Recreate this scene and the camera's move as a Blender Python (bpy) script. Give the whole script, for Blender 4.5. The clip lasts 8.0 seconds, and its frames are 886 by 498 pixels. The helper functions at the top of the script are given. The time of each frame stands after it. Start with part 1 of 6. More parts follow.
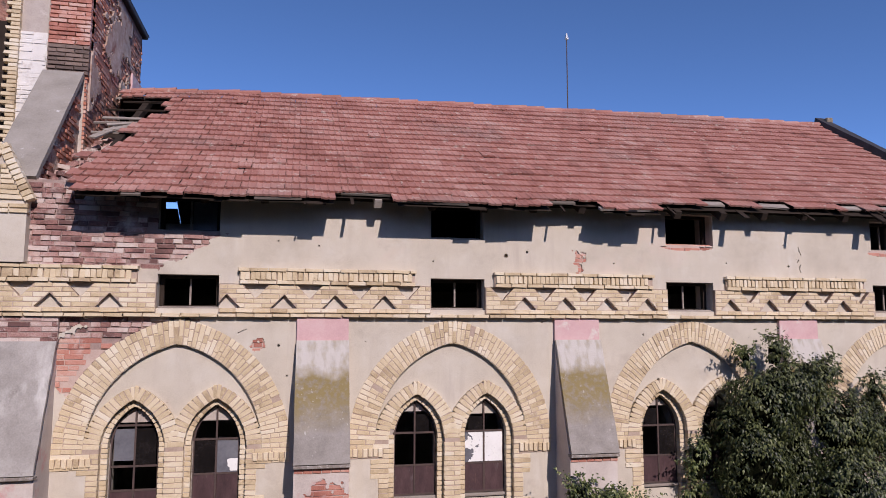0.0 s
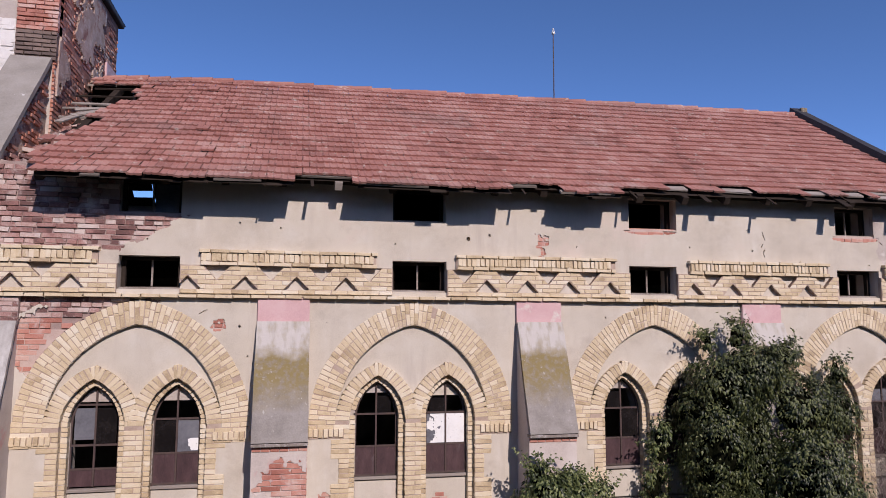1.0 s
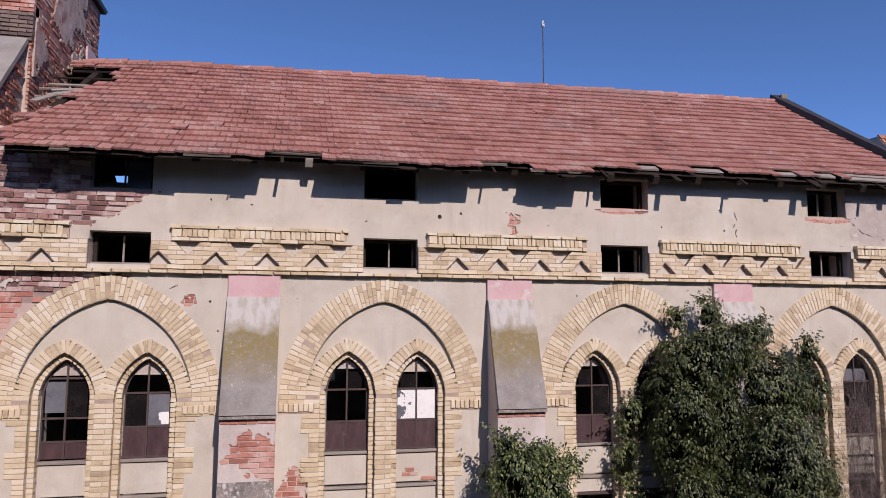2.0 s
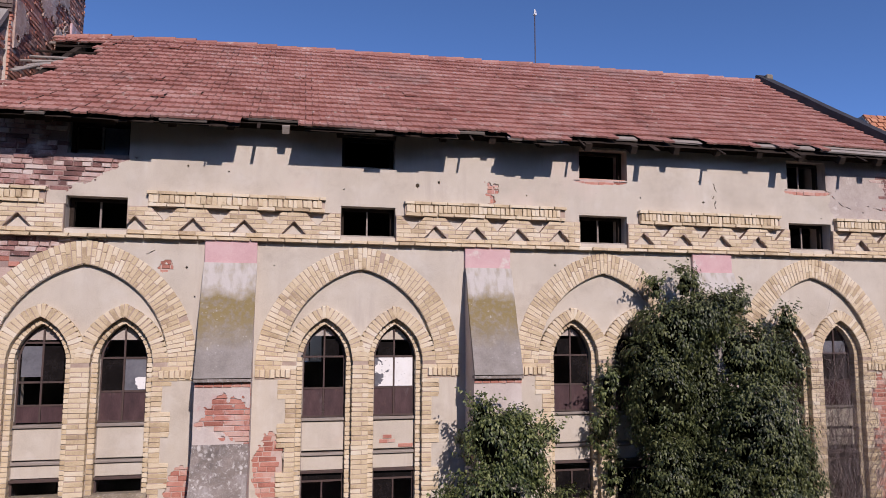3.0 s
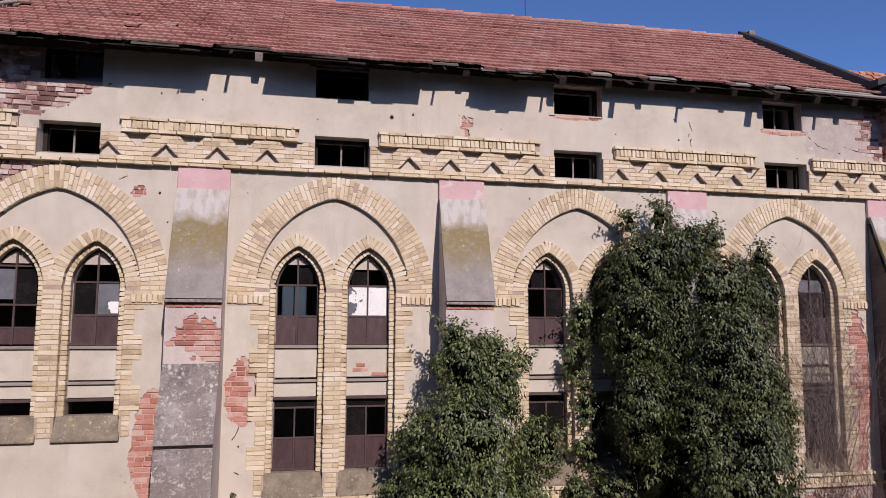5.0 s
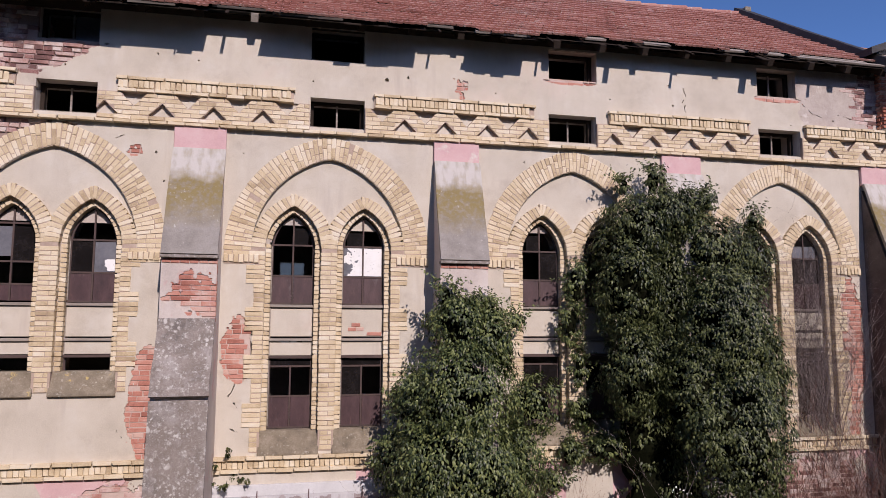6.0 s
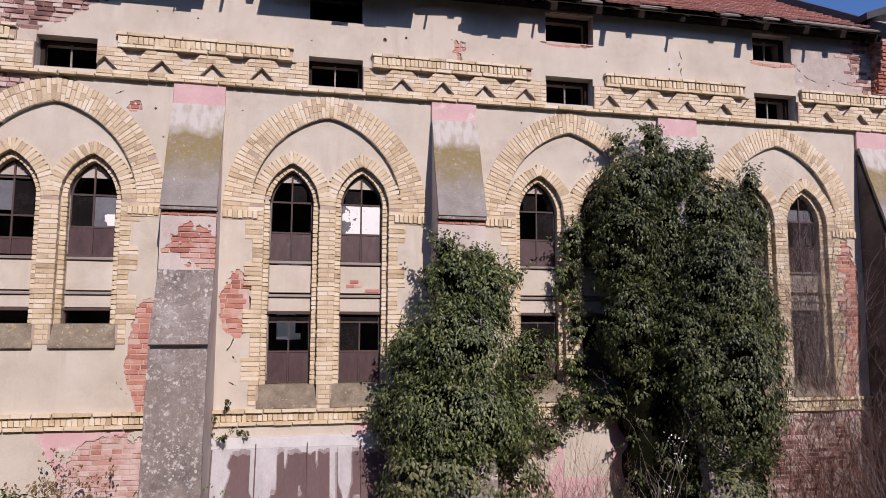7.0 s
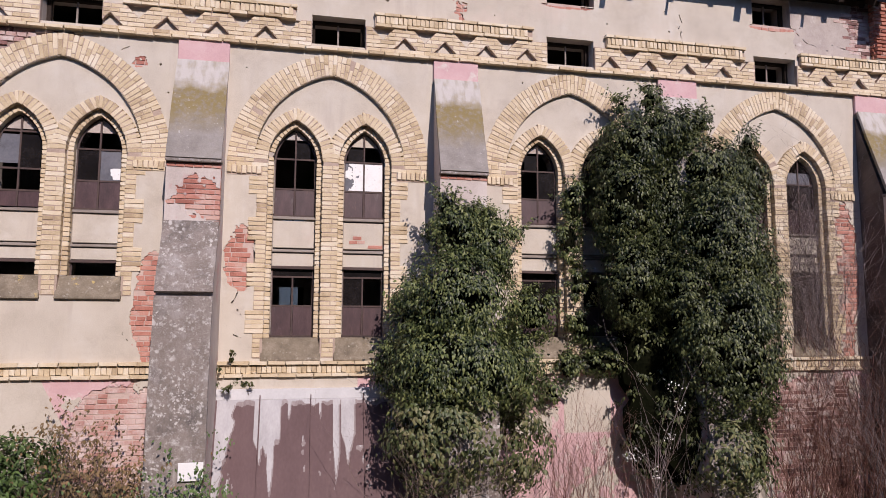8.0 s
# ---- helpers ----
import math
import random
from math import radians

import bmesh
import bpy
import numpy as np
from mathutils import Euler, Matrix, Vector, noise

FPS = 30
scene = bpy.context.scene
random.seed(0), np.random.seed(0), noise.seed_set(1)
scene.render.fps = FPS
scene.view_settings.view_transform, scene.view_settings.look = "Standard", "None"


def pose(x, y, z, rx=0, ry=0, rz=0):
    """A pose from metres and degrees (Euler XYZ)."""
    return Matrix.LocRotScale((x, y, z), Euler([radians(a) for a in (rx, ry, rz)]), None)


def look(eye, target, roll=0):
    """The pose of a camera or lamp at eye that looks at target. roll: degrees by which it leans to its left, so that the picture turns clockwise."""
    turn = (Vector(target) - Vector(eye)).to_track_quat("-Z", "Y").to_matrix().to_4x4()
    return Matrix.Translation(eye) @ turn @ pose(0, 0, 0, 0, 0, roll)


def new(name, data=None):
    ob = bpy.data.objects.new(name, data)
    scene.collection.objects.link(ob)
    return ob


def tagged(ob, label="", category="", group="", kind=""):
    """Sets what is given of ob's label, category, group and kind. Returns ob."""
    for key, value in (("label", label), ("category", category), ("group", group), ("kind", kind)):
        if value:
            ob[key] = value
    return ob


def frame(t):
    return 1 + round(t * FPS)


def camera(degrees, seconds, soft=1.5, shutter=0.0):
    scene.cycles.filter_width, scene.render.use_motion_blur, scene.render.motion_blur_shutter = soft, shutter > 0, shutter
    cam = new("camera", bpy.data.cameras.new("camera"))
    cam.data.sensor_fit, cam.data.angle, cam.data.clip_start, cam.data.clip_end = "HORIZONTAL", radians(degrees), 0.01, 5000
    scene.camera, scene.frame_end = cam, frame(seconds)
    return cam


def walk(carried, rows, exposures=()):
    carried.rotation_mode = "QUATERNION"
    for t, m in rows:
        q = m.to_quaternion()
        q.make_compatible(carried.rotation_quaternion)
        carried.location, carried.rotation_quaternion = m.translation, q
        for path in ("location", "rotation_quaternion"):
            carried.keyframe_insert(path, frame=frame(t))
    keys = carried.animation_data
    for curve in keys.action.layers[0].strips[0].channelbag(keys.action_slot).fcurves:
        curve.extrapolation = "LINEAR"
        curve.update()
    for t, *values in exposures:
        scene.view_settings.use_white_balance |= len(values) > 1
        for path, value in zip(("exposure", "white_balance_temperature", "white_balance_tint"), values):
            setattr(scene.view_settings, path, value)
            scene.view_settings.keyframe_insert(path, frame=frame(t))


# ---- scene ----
cam = camera(65.49, 8.0, soft=0.9)
ROWS = [
    (0.0, -2.114, -10.764, 7.704, -12.127, 6.072, 0.143),
    (0.5, -1.79, -10.862, 7.553, -12.084, 6.084, 0.159),
    (1.0, -1.517, -10.947, 7.42, -12.091, 6.072, 0.172),
    (2.5, -0.859, -11.134, 6.804, -12.05, 6.05, 0.223),
    (3.0, -0.687, -11.148, 6.529, -12.053, 6.054, 0.223),
    (3.5, -0.544, -11.175, 6.27, -12.054, 6.02, 0.245),
    (4.0, -0.423, -11.179, 5.998, -12.055, 6.023, 0.232),
    (4.5, -0.32, -11.163, 5.697, -12.058, 6.03, 0.214),
    (6.0, -0.148, -11.19, 4.746, -12.006, 6.028, 0.236),
    (6.5, -0.127, -11.201, 4.393, -12.019, 6.044, 0.218),
    (7.0, -0.119, -11.203, 4.04, -12.06, 6.042, 0.205),
    (7.5, -0.127, -11.217, 3.666, -12.037, 6.057, 0.184),
    (8.0, -0.149, -11.228, 3.31, -12.019, 6.046, 0.189),
]
walk(cam, [(t, pose(x, y, z, 0, 0, yaw) @ pose(0, 0, 0, 90 + pitch) @ pose(0, 0, 0, 0, 0, roll)) for t, x, y, z, yaw, pitch, roll in ROWS], ((0.0, 0.96, 6500, 17), (3.5, 0.97, 6500, 17), (8.0, 1.07, 6500, 17)))

# ---- light ----
SUN_WAY = Vector((-0.205, 1.0, -0.70)).normalized()
world = bpy.data.worlds.new("sky")
scene.world = world
world.use_nodes = True
wn = world.node_tree
sky = wn.nodes.new("ShaderNodeTexSky")
sky.sky_type = "NISHITA"
sky.sun_disc = False
sky.sun_elevation = math.asin(-SUN_WAY.z)
sky.sun_rotation = math.atan2(-SUN_WAY.x, -SUN_WAY.y)
sky.altitude = 0
sky.air_density, sky.dust_density, sky.ozone_density = 0.27, 0.15, 3.5
wn.nodes["Background"].inputs["Strength"].default_value = 0.142
deep = wn.nodes.new("ShaderNodeHueSaturation")
deep.inputs["Saturation"].default_value = 1.08
wn.links.new(sky.outputs["Color"], deep.inputs["Color"])
wn.links.new(deep.outputs["Color"], wn.nodes["Background"].inputs["Color"])
sun = new("sun", bpy.data.lights.new("sun", "SUN"))
sun.data.energy, sun.data.angle, sun.data.color = 2.15, radians(0.55), (1.0, 0.905, 0.85)
sun.matrix_world = look(-60 * SUN_WAY, (0, 0, 0))


# ---- materials ----
def material(name, colours, scale=3.0, fine=40.0, rough=0.9, bump=0.3, depth=0.004, metal=0.0, piece=0.0, islands=0.0,
             stain=None, stain_scale=0.7, stain_span=(0.5, 0.7), stretch=(1, 1, 1), hue=0.0):
    """Two scales of noise mixed through a colour ramp; piece and islands vary whole pieces; stain adds blotches of their own."""
    m = bpy.data.materials.new(name)
    m.use_nodes = True
    t = m.node_tree
    n, l = t.nodes, t.links
    b = n["Principled BSDF"]
    b.inputs["Roughness"].default_value, b.inputs["Metallic"].default_value = rough, metal
    co = n.new("ShaderNodeTexCoord")
    geo = n.new("ShaderNodeNewGeometry")
    mp = n.new("ShaderNodeMapping")
    mp.inputs["Scale"].default_value = stretch
    l.new(geo.outputs["Position"], mp.inputs["Vector"])
    big, small = n.new("ShaderNodeTexNoise"), n.new("ShaderNodeTexNoise")
    big.inputs["Scale"].default_value, big.inputs["Detail"].default_value = scale, 6
    small.inputs["Scale"].default_value, small.inputs["Detail"].default_value = fine, 4
    big.inputs["Roughness"].default_value = 0.65
    for x in (big, small):
        l.new(mp.outputs["Vector"], x.inputs["Vector"])
    mix = n.new("ShaderNodeMath")
    mix.operation = "MULTIPLY_ADD"
    mix.inputs[1].default_value = 0.3
    l.new(small.outputs["Fac"], mix.inputs[0])
    low = n.new("ShaderNodeMath")
    low.operation = "MULTIPLY"
    low.inputs[1].default_value = 0.7
    l.new(big.outputs["Fac"], low.inputs[0])
    l.new(low.outputs[0], mix.inputs[2])
    fac = mix.outputs[0]
    if piece or islands:
        src = n.new("ShaderNodeObjectInfo").outputs["Random"] if piece else geo.outputs["Random Per Island"]
        add = n.new("ShaderNodeMath")
        add.operation = "MULTIPLY_ADD"
        add.inputs[1].default_value = piece or islands
        off = n.new("ShaderNodeMath")
        off.operation = "SUBTRACT"
        off.inputs[1].default_value = 0.5
        l.new(src, off.inputs[0])
        l.new(off.outputs[0], add.inputs[0])
        l.new(fac, add.inputs[2])
        fac = add.outputs[0]
    ramp = n.new("ShaderNodeValToRGB")
    e = ramp.color_ramp.elements
    span = np.linspace(0.3, 0.7, len(colours))
    while len(e) < len(colours):
        e.new(0.5)
    for k, c in enumerate(colours):
        e[k].position, e[k].color = span[k], (*c, 1)
    l.new(fac, ramp.inputs["Fac"])
    out = ramp.outputs["Color"]
    for k, (c, sc, sp) in enumerate(stain or []):
        s = n.new("ShaderNodeTexNoise")
        s.inputs["Scale"].default_value, s.inputs["Detail"].default_value, s.inputs["Roughness"].default_value = sc, 8, 0.7
        smap = n.new("ShaderNodeMapping")
        smap.inputs["Location"].default_value = (3.7 * k + 1.3, 5.1 * k, 2.9 * k)
        l.new(mp.outputs["Vector"], smap.inputs["Vector"])
        l.new(smap.outputs["Vector"], s.inputs["Vector"])
        r = n.new("ShaderNodeMapRange")
        r.inputs["From Min"].default_value, r.inputs["From Max"].default_value = sp
        l.new(s.outputs["Fac"], r.inputs["Value"])
        mx = n.new("ShaderNodeMix")
        mx.data_type = "RGBA"
        l.new(r.outputs["Result"], mx.inputs["Factor"])
        l.new(out, mx.inputs["A"])
        mx.inputs["B"].default_value = (*c, 1)
        out = mx.outputs["Result"]
    l.new(out, b.inputs["Base Color"])
    bp = n.new("ShaderNodeBump")
    bp.inputs["Strength"].default_value, bp.inputs["Distance"].default_value = bump, depth
    l.new(mix.outputs[0], bp.inputs["Height"])
    l.new(bp.outputs["Normal"], b.inputs["Normal"])
    return m


STUCCO = material("stucco", [(0.40, 0.347, 0.285), (0.52, 0.464, 0.388), (0.58, 0.525, 0.448)], 1.3, 60, 0.95, 0.6, 0.008,
                  stain=[((0.61, 0.575, 0.52), 0.9, (0.52, 0.78)), ((0.39, 0.33, 0.28), 1.7, (0.58, 0.84)), ((0.56, 0.465, 0.40), 0.55, (0.58, 0.76)), ((0.30, 0.25, 0.21), 9.0, (0.68, 0.78)), ((0.27, 0.22, 0.19), 26.0, (0.70, 0.76))])
STUCCO_DIRTY = material("weathered_render", [(0.30, 0.25, 0.23), (0.42, 0.36, 0.32), (0.50, 0.44, 0.40)], 2.2, 50, 0.95, 0.6, 0.01,
                        stain=[((0.60, 0.56, 0.52), 2.5, (0.6, 0.7)), ((0.24, 0.19, 0.18), 1.5, (0.58, 0.75))])
PINK = material("pink_paint", [(0.50, 0.31, 0.31), (0.58, 0.375, 0.375), (0.62, 0.45, 0.44)], 2.5, 60, 0.9, 0.4, 0.004,
                stain=[((0.62, 0.56, 0.51), 2.2, (0.56, 0.64))])
MORTAR = material("mortar", [(0.36, 0.30, 0.26), (0.46, 0.40, 0.35), (0.52, 0.46, 0.41)], 4, 80, 0.97, 0.6, 0.006)
BED = material("sandy_mortar", [(0.29, 0.21, 0.165), (0.41, 0.315, 0.255), (0.49, 0.395, 0.33)], 3, 80, 0.97, 0.6, 0.006)
YELLOW = material("yellow_brick", [(0.38, 0.285, 0.18), (0.53, 0.42, 0.27), (0.60, 0.49, 0.335), (0.66, 0.56, 0.41), (0.68, 0.61, 0.49)], 2.0, 70, 0.85, 0.6, 0.008, piece=0.28,
                  stain=[((0.34, 0.25, 0.16), 1.6, (0.62, 0.8)), ((0.62, 0.53, 0.44), 2.2, (0.60, 0.74)), ((0.24, 0.17, 0.12), 14.0, (0.66, 0.74))])
RED = material("red_brick", [(0.29, 0.11, 0.08), (0.42, 0.175, 0.13), (0.49, 0.235, 0.18), (0.54, 0.36, 0.30)], 2.5, 60, 0.9, 0.6, 0.008, piece=0.34,
               stain=[((0.56, 0.44, 0.39), 3.0, (0.55, 0.70))])
RED_OLD = material("limewashed_red_brick", [(0.13, 0.066, 0.06), (0.25, 0.125, 0.11), (0.37, 0.215, 0.19), (0.46, 0.33, 0.295), (0.55, 0.46, 0.42)], 2.5, 60, 0.92, 0.6, 0.01, piece=0.44,
                   stain=[((0.54, 0.46, 0.43), 1.8, (0.53, 0.70)), ((0.13, 0.085, 0.08), 2.3, (0.58, 0.72)), ((0.50, 0.43, 0.40), 9.0, (0.60, 0.70))])
OLD_MORTAR = material("stained_old_mortar", [(0.20, 0.135, 0.12), (0.31, 0.225, 0.20), (0.43, 0.34, 0.305)], 3, 70, 0.97, 0.7, 0.008,
                      stain=[((0.52, 0.45, 0.41), 1.8, (0.58, 0.72))])
PINK_MORTAR = material("brick_dusted_mortar", [(0.40, 0.28, 0.235), (0.49, 0.37, 0.32), (0.56, 0.45, 0.40)], 3, 70, 0.97, 0.6, 0.006)
SOOT = material("soot_dark_brick", [(0.10, 0.07, 0.06), (0.17, 0.12, 0.10), (0.24, 0.17, 0.14)], 3, 60, 0.9, 0.5, 0.006, piece=0.3)
RED_FAR = material("ruined_red_brick", [(0.22, 0.075, 0.05), (0.37, 0.14, 0.09), (0.46, 0.215, 0.15), (0.52, 0.37, 0.30)], 2.0, 50, 0.92, 0.6, 0.01, islands=0.3,
                   stain=[((0.46, 0.38, 0.34), 1.1, (0.56, 0.68)), ((0.16, 0.10, 0.085), 1.5, (0.62, 0.74))])
CONCRETE = material("lichen_concrete", [(0.145, 0.118, 0.102), (0.21, 0.175, 0.153), (0.28, 0.24, 0.215)], 3, 45, 0.95, 0.9, 0.016,
                    stain=[((0.09, 0.08, 0.075), 2.0, (0.52, 0.74)), ((0.33, 0.30, 0.285), 2.6, (0.54, 0.70)), ((0.47, 0.445, 0.42), 13.0, (0.54, 0.66)), ((0.30, 0.27, 0.25), 34.0, (0.56, 0.66))])
SILL_STONE = material("sill_concrete", [(0.13, 0.105, 0.075), (0.21, 0.172, 0.125), (0.31, 0.265, 0.205)], 6, 50, 0.95, 0.8, 0.012,
                      stain=[((0.48, 0.36, 0.14), 6.0, (0.63, 0.68)), ((0.13, 0.105, 0.075), 3.0, (0.52, 0.68)), ((0.36, 0.33, 0.28), 11.0, (0.60, 0.68))])
TILE = material("clay_roof_tile", [(0.205, 0.085, 0.068), (0.31, 0.132, 0.104), (0.365, 0.17, 0.138), (0.43, 0.25, 0.21)], 0.9, 40, 0.85, 0.4, 0.005, piece=0.20,
                stain=[((0.29, 0.175, 0.15), 0.6, (0.52, 0.75)), ((0.47, 0.37, 0.32), 6.5, (0.585, 0.66)), ((0.15, 0.085, 0.07), 7.0, (0.62, 0.70)), ((0.42, 0.30, 0.26), 1.1, (0.60, 0.78))])
TILE_FIELD = material("clay_roof_tile_field", [(0.205, 0.085, 0.068), (0.31, 0.132, 0.104), (0.365, 0.17, 0.138), (0.43, 0.25, 0.21)], 0.9, 40, 0.85, 0.4, 0.005, islands=0.20,
                      stain=[((0.29, 0.175, 0.15), 0.6, (0.52, 0.75)), ((0.47, 0.37, 0.32), 6.5, (0.585, 0.66)), ((0.15, 0.085, 0.07), 7.0, (0.62, 0.70)), ((0.42, 0.30, 0.26), 1.1, (0.60, 0.78))])
WOOD = material("grey_weathered_wood", [(0.16, 0.13, 0.11), (0.28, 0.24, 0.21), (0.40, 0.36, 0.32)], 6, 60, 0.9, 0.5, 0.004, stretch=(0.3, 3, 3))
DARK_WOOD = material("dark_old_wood", [(0.02, 0.015, 0.012), (0.034, 0.025, 0.02), (0.05, 0.037, 0.03)], 6, 60, 0.85, 0.4, 0.004)
DARK_WOOD.node_tree.nodes["Principled BSDF"].inputs["Specular IOR Level"].default_value = 0.1
GREY_WOOD = material("rain_darkened_wood", [(0.075, 0.062, 0.05), (0.14, 0.118, 0.10), (0.22, 0.19, 0.165)], 6, 60, 0.9, 0.7, 0.008, stretch=(0.3, 3, 3))
IRON = material("rusty_iron_frame", [(0.045, 0.030, 0.028), (0.07, 0.045, 0.04), (0.10, 0.06, 0.05)], 8, 60, 0.8, 0.3, 0.002)
PANEL = material("rusty_sheet_panel", [(0.036, 0.018, 0.020), (0.064, 0.032, 0.035), (0.10, 0.055, 0.056)], 4, 50, 0.5, 0.4, 0.004, stretch=(2, 2, 0.6),
                 stain=[((0.15, 0.085, 0.07), 5.0, (0.60, 0.72)), ((0.16, 0.13, 0.13), 2.5, (0.60, 0.75))])
TIN = material("painted_tin", [(0.095, 0.055, 0.056), (0.12, 0.072, 0.073), (0.145, 0.092, 0.09)], 2.0, 30, 0.8, 0.25, 0.003, stretch=(1, 1, 0.35))
TIN_BARE = material("bare_zinc", [(0.27, 0.255, 0.26), (0.345, 0.33, 0.34), (0.43, 0.415, 0.425)], 4, 40, 0.55, 0.3, 0.003, stretch=(1, 1, 0.3))
TAR = material("tarred_felt", [(0.018, 0.016, 0.018), (0.03, 0.027, 0.03), (0.05, 0.045, 0.045)], 5, 40, 0.7, 0.4, 0.006)
INSIDE = material("dim_interior_plaster", [(0.30, 0.26, 0.24), (0.42, 0.38, 0.35), (0.52, 0.48, 0.45)], 1.0, 20, 0.95, 0.3, 0.005)
PLASTER_WHITE = material("white_limewash", [(0.55, 0.52, 0.49), (0.66, 0.63, 0.60), (0.72, 0.70, 0.67)], 3, 50, 0.95, 0.5, 0.006,
                         stain=[((0.38, 0.32, 0.29), 1.8, (0.56, 0.70))])
LIMED = material("limewashed_pink_brick", [(0.36, 0.16, 0.125), (0.44, 0.235, 0.195), (0.50, 0.34, 0.30), (0.58, 0.47, 0.44)], 2.5, 60, 0.93, 0.5, 0.008, piece=0.34,
                 stain=[((0.62, 0.52, 0.49), 1.6, (0.46, 0.64)), ((0.40, 0.17, 0.12), 2.6, (0.60, 0.70))])
ZINC = material("bright_zinc", [(0.50, 0.49, 0.50), (0.58, 0.57, 0.58), (0.66, 0.65, 0.66)], 4, 40, 0.5, 0.2, 0.002)
PRIMER = material("worn_primer", [(0.17, 0.13, 0.13), (0.23, 0.185, 0.185), (0.30, 0.26, 0.26)], 5, 40, 0.7, 0.2, 0.002, stretch=(1, 1, 0.3))


def yard_material(soil):
    """Dark soil near the wall that gives way to dry weedy grass."""
    m = material("yard_ground", [(0.11, 0.080, 0.045), (0.17, 0.122, 0.072), (0.23, 0.165, 0.10)], 0.8, 25, 0.97, 0.8, 0.02, stain=[((0.05, 0.065, 0.025), 0.5, (0.50, 0.62))])
    n, l = m.node_tree.nodes, m.node_tree.links
    b = n["Principled BSDF"]
    base = b.inputs["Base Color"].links[0].from_socket
    geo, sep, wob, far = n.new("ShaderNodeNewGeometry"), n.new("ShaderNodeSeparateXYZ"), n.new("ShaderNodeTexNoise"), n.new("ShaderNodeMapRange")
    wob.inputs["Scale"].default_value, wob.inputs["Detail"].default_value = 1.5, 6
    add, mx = n.new("ShaderNodeMath"), n.new("ShaderNodeMix")
    mx.data_type = "RGBA"
    l.new(geo.outputs["Position"], sep.inputs["Vector"])
    l.new(geo.outputs["Position"], wob.inputs["Vector"])
    l.new(sep.outputs["Y"], add.inputs[0])
    l.new(wob.outputs["Fac"], add.inputs[1])
    far.inputs["From Min"].default_value, far.inputs["From Max"].default_value = -2.6, -1.6
    l.new(add.outputs[0], far.inputs["Value"])
    l.new(far.outputs["Result"], mx.inputs["Factor"])
    l.new(base, mx.inputs["A"])
    mx.inputs["B"].default_value = (*soil, 1)
    l.new(mx.outputs["Result"], b.inputs["Base Color"])
    return m


YARD = yard_material((0.10, 0.072, 0.045))


def lichen(m, scale=11.0, radius=0.27, colour=(0.50, 0.48, 0.46), share=0.5, cluster=2.2, span=(0.46, 0.60)):
    """Pale round lichen discs of mixed size, gathered in clusters, scattered over a material."""
    n, l = m.node_tree.nodes, m.node_tree.links
    b = n["Principled BSDF"]
    base = b.inputs["Base Color"].links[0].from_socket
    geo = n.new("ShaderNodeNewGeometry")
    warp = n.new("ShaderNodeTexNoise")
    warp.inputs["Scale"].default_value = 9.0
    mixv = n.new("ShaderNodeMix")
    mixv.data_type = "VECTOR"
    mixv.inputs["Factor"].default_value = 0.09
    l.new(geo.outputs["Position"], warp.inputs["Vector"])
    l.new(geo.outputs["Position"], mixv.inputs["A"])
    l.new(warp.outputs["Color"], mixv.inputs["B"])
    v = n.new("ShaderNodeTexVoronoi")
    v.inputs["Scale"].default_value = scale
    l.new(mixv.outputs["Result"], v.inputs["Vector"])
    near = n.new("ShaderNodeMapRange")
    near.inputs["From Min"].default_value, near.inputs["From Max"].default_value = radius, radius * 0.6
    sep = n.new("ShaderNodeSeparateColor")
    l.new(v.outputs["Color"], sep.inputs["Color"])
    grown = n.new("ShaderNodeMath")
    grown.operation = "ADD"
    grown.inputs[1].default_value = 0.35
    l.new(sep.outputs["Green"], grown.inputs[0])
    ratio = n.new("ShaderNodeMath")
    ratio.operation = "DIVIDE"
    l.new(v.outputs["Distance"], ratio.inputs[0])
    l.new(grown.outputs[0], ratio.inputs[1])
    l.new(ratio.outputs[0], near.inputs["Value"])
    patch = n.new("ShaderNodeTexNoise")
    patch.inputs["Scale"].default_value, patch.inputs["Detail"].default_value = cluster, 5
    l.new(geo.outputs["Position"], patch.inputs["Vector"])
    dense = n.new("ShaderNodeMapRange")
    dense.inputs["From Min"].default_value, dense.inputs["From Max"].default_value = span
    dense.inputs["To Min"].default_value, dense.inputs["To Max"].default_value = 0.10, 0.85
    l.new(patch.outputs["Fac"], dense.inputs["Value"])
    some = n.new("ShaderNodeMath")
    some.operation = "GREATER_THAN"
    some.inputs[1].default_value = 1 - share
    l.new(sep.outputs["Red"], some.inputs[0])
    both = n.new("ShaderNodeMath")
    both.operation = "MULTIPLY"
    l.new(near.outputs["Result"], both.inputs[0])
    thin = n.new("ShaderNodeMath")
    thin.operation = "MULTIPLY"
    l.new(some.outputs[0], thin.inputs[0])
    l.new(dense.outputs["Result"], thin.inputs[1])
    l.new(thin.outputs[0], both.inputs[1])
    mx = n.new("ShaderNodeMix")
    mx.data_type = "RGBA"
    l.new(both.outputs[0], mx.inputs["Factor"])
    l.new(base, mx.inputs["A"])
    mx.inputs["B"].default_value = (*colour, 1)
    l.new(mx.outputs["Result"], b.inputs["Base Color"])


lichen(SILL_STONE, 22.0, 0.34, (0.42, 0.38, 0.31), 0.4, 4.0, (0.45, 0.65))


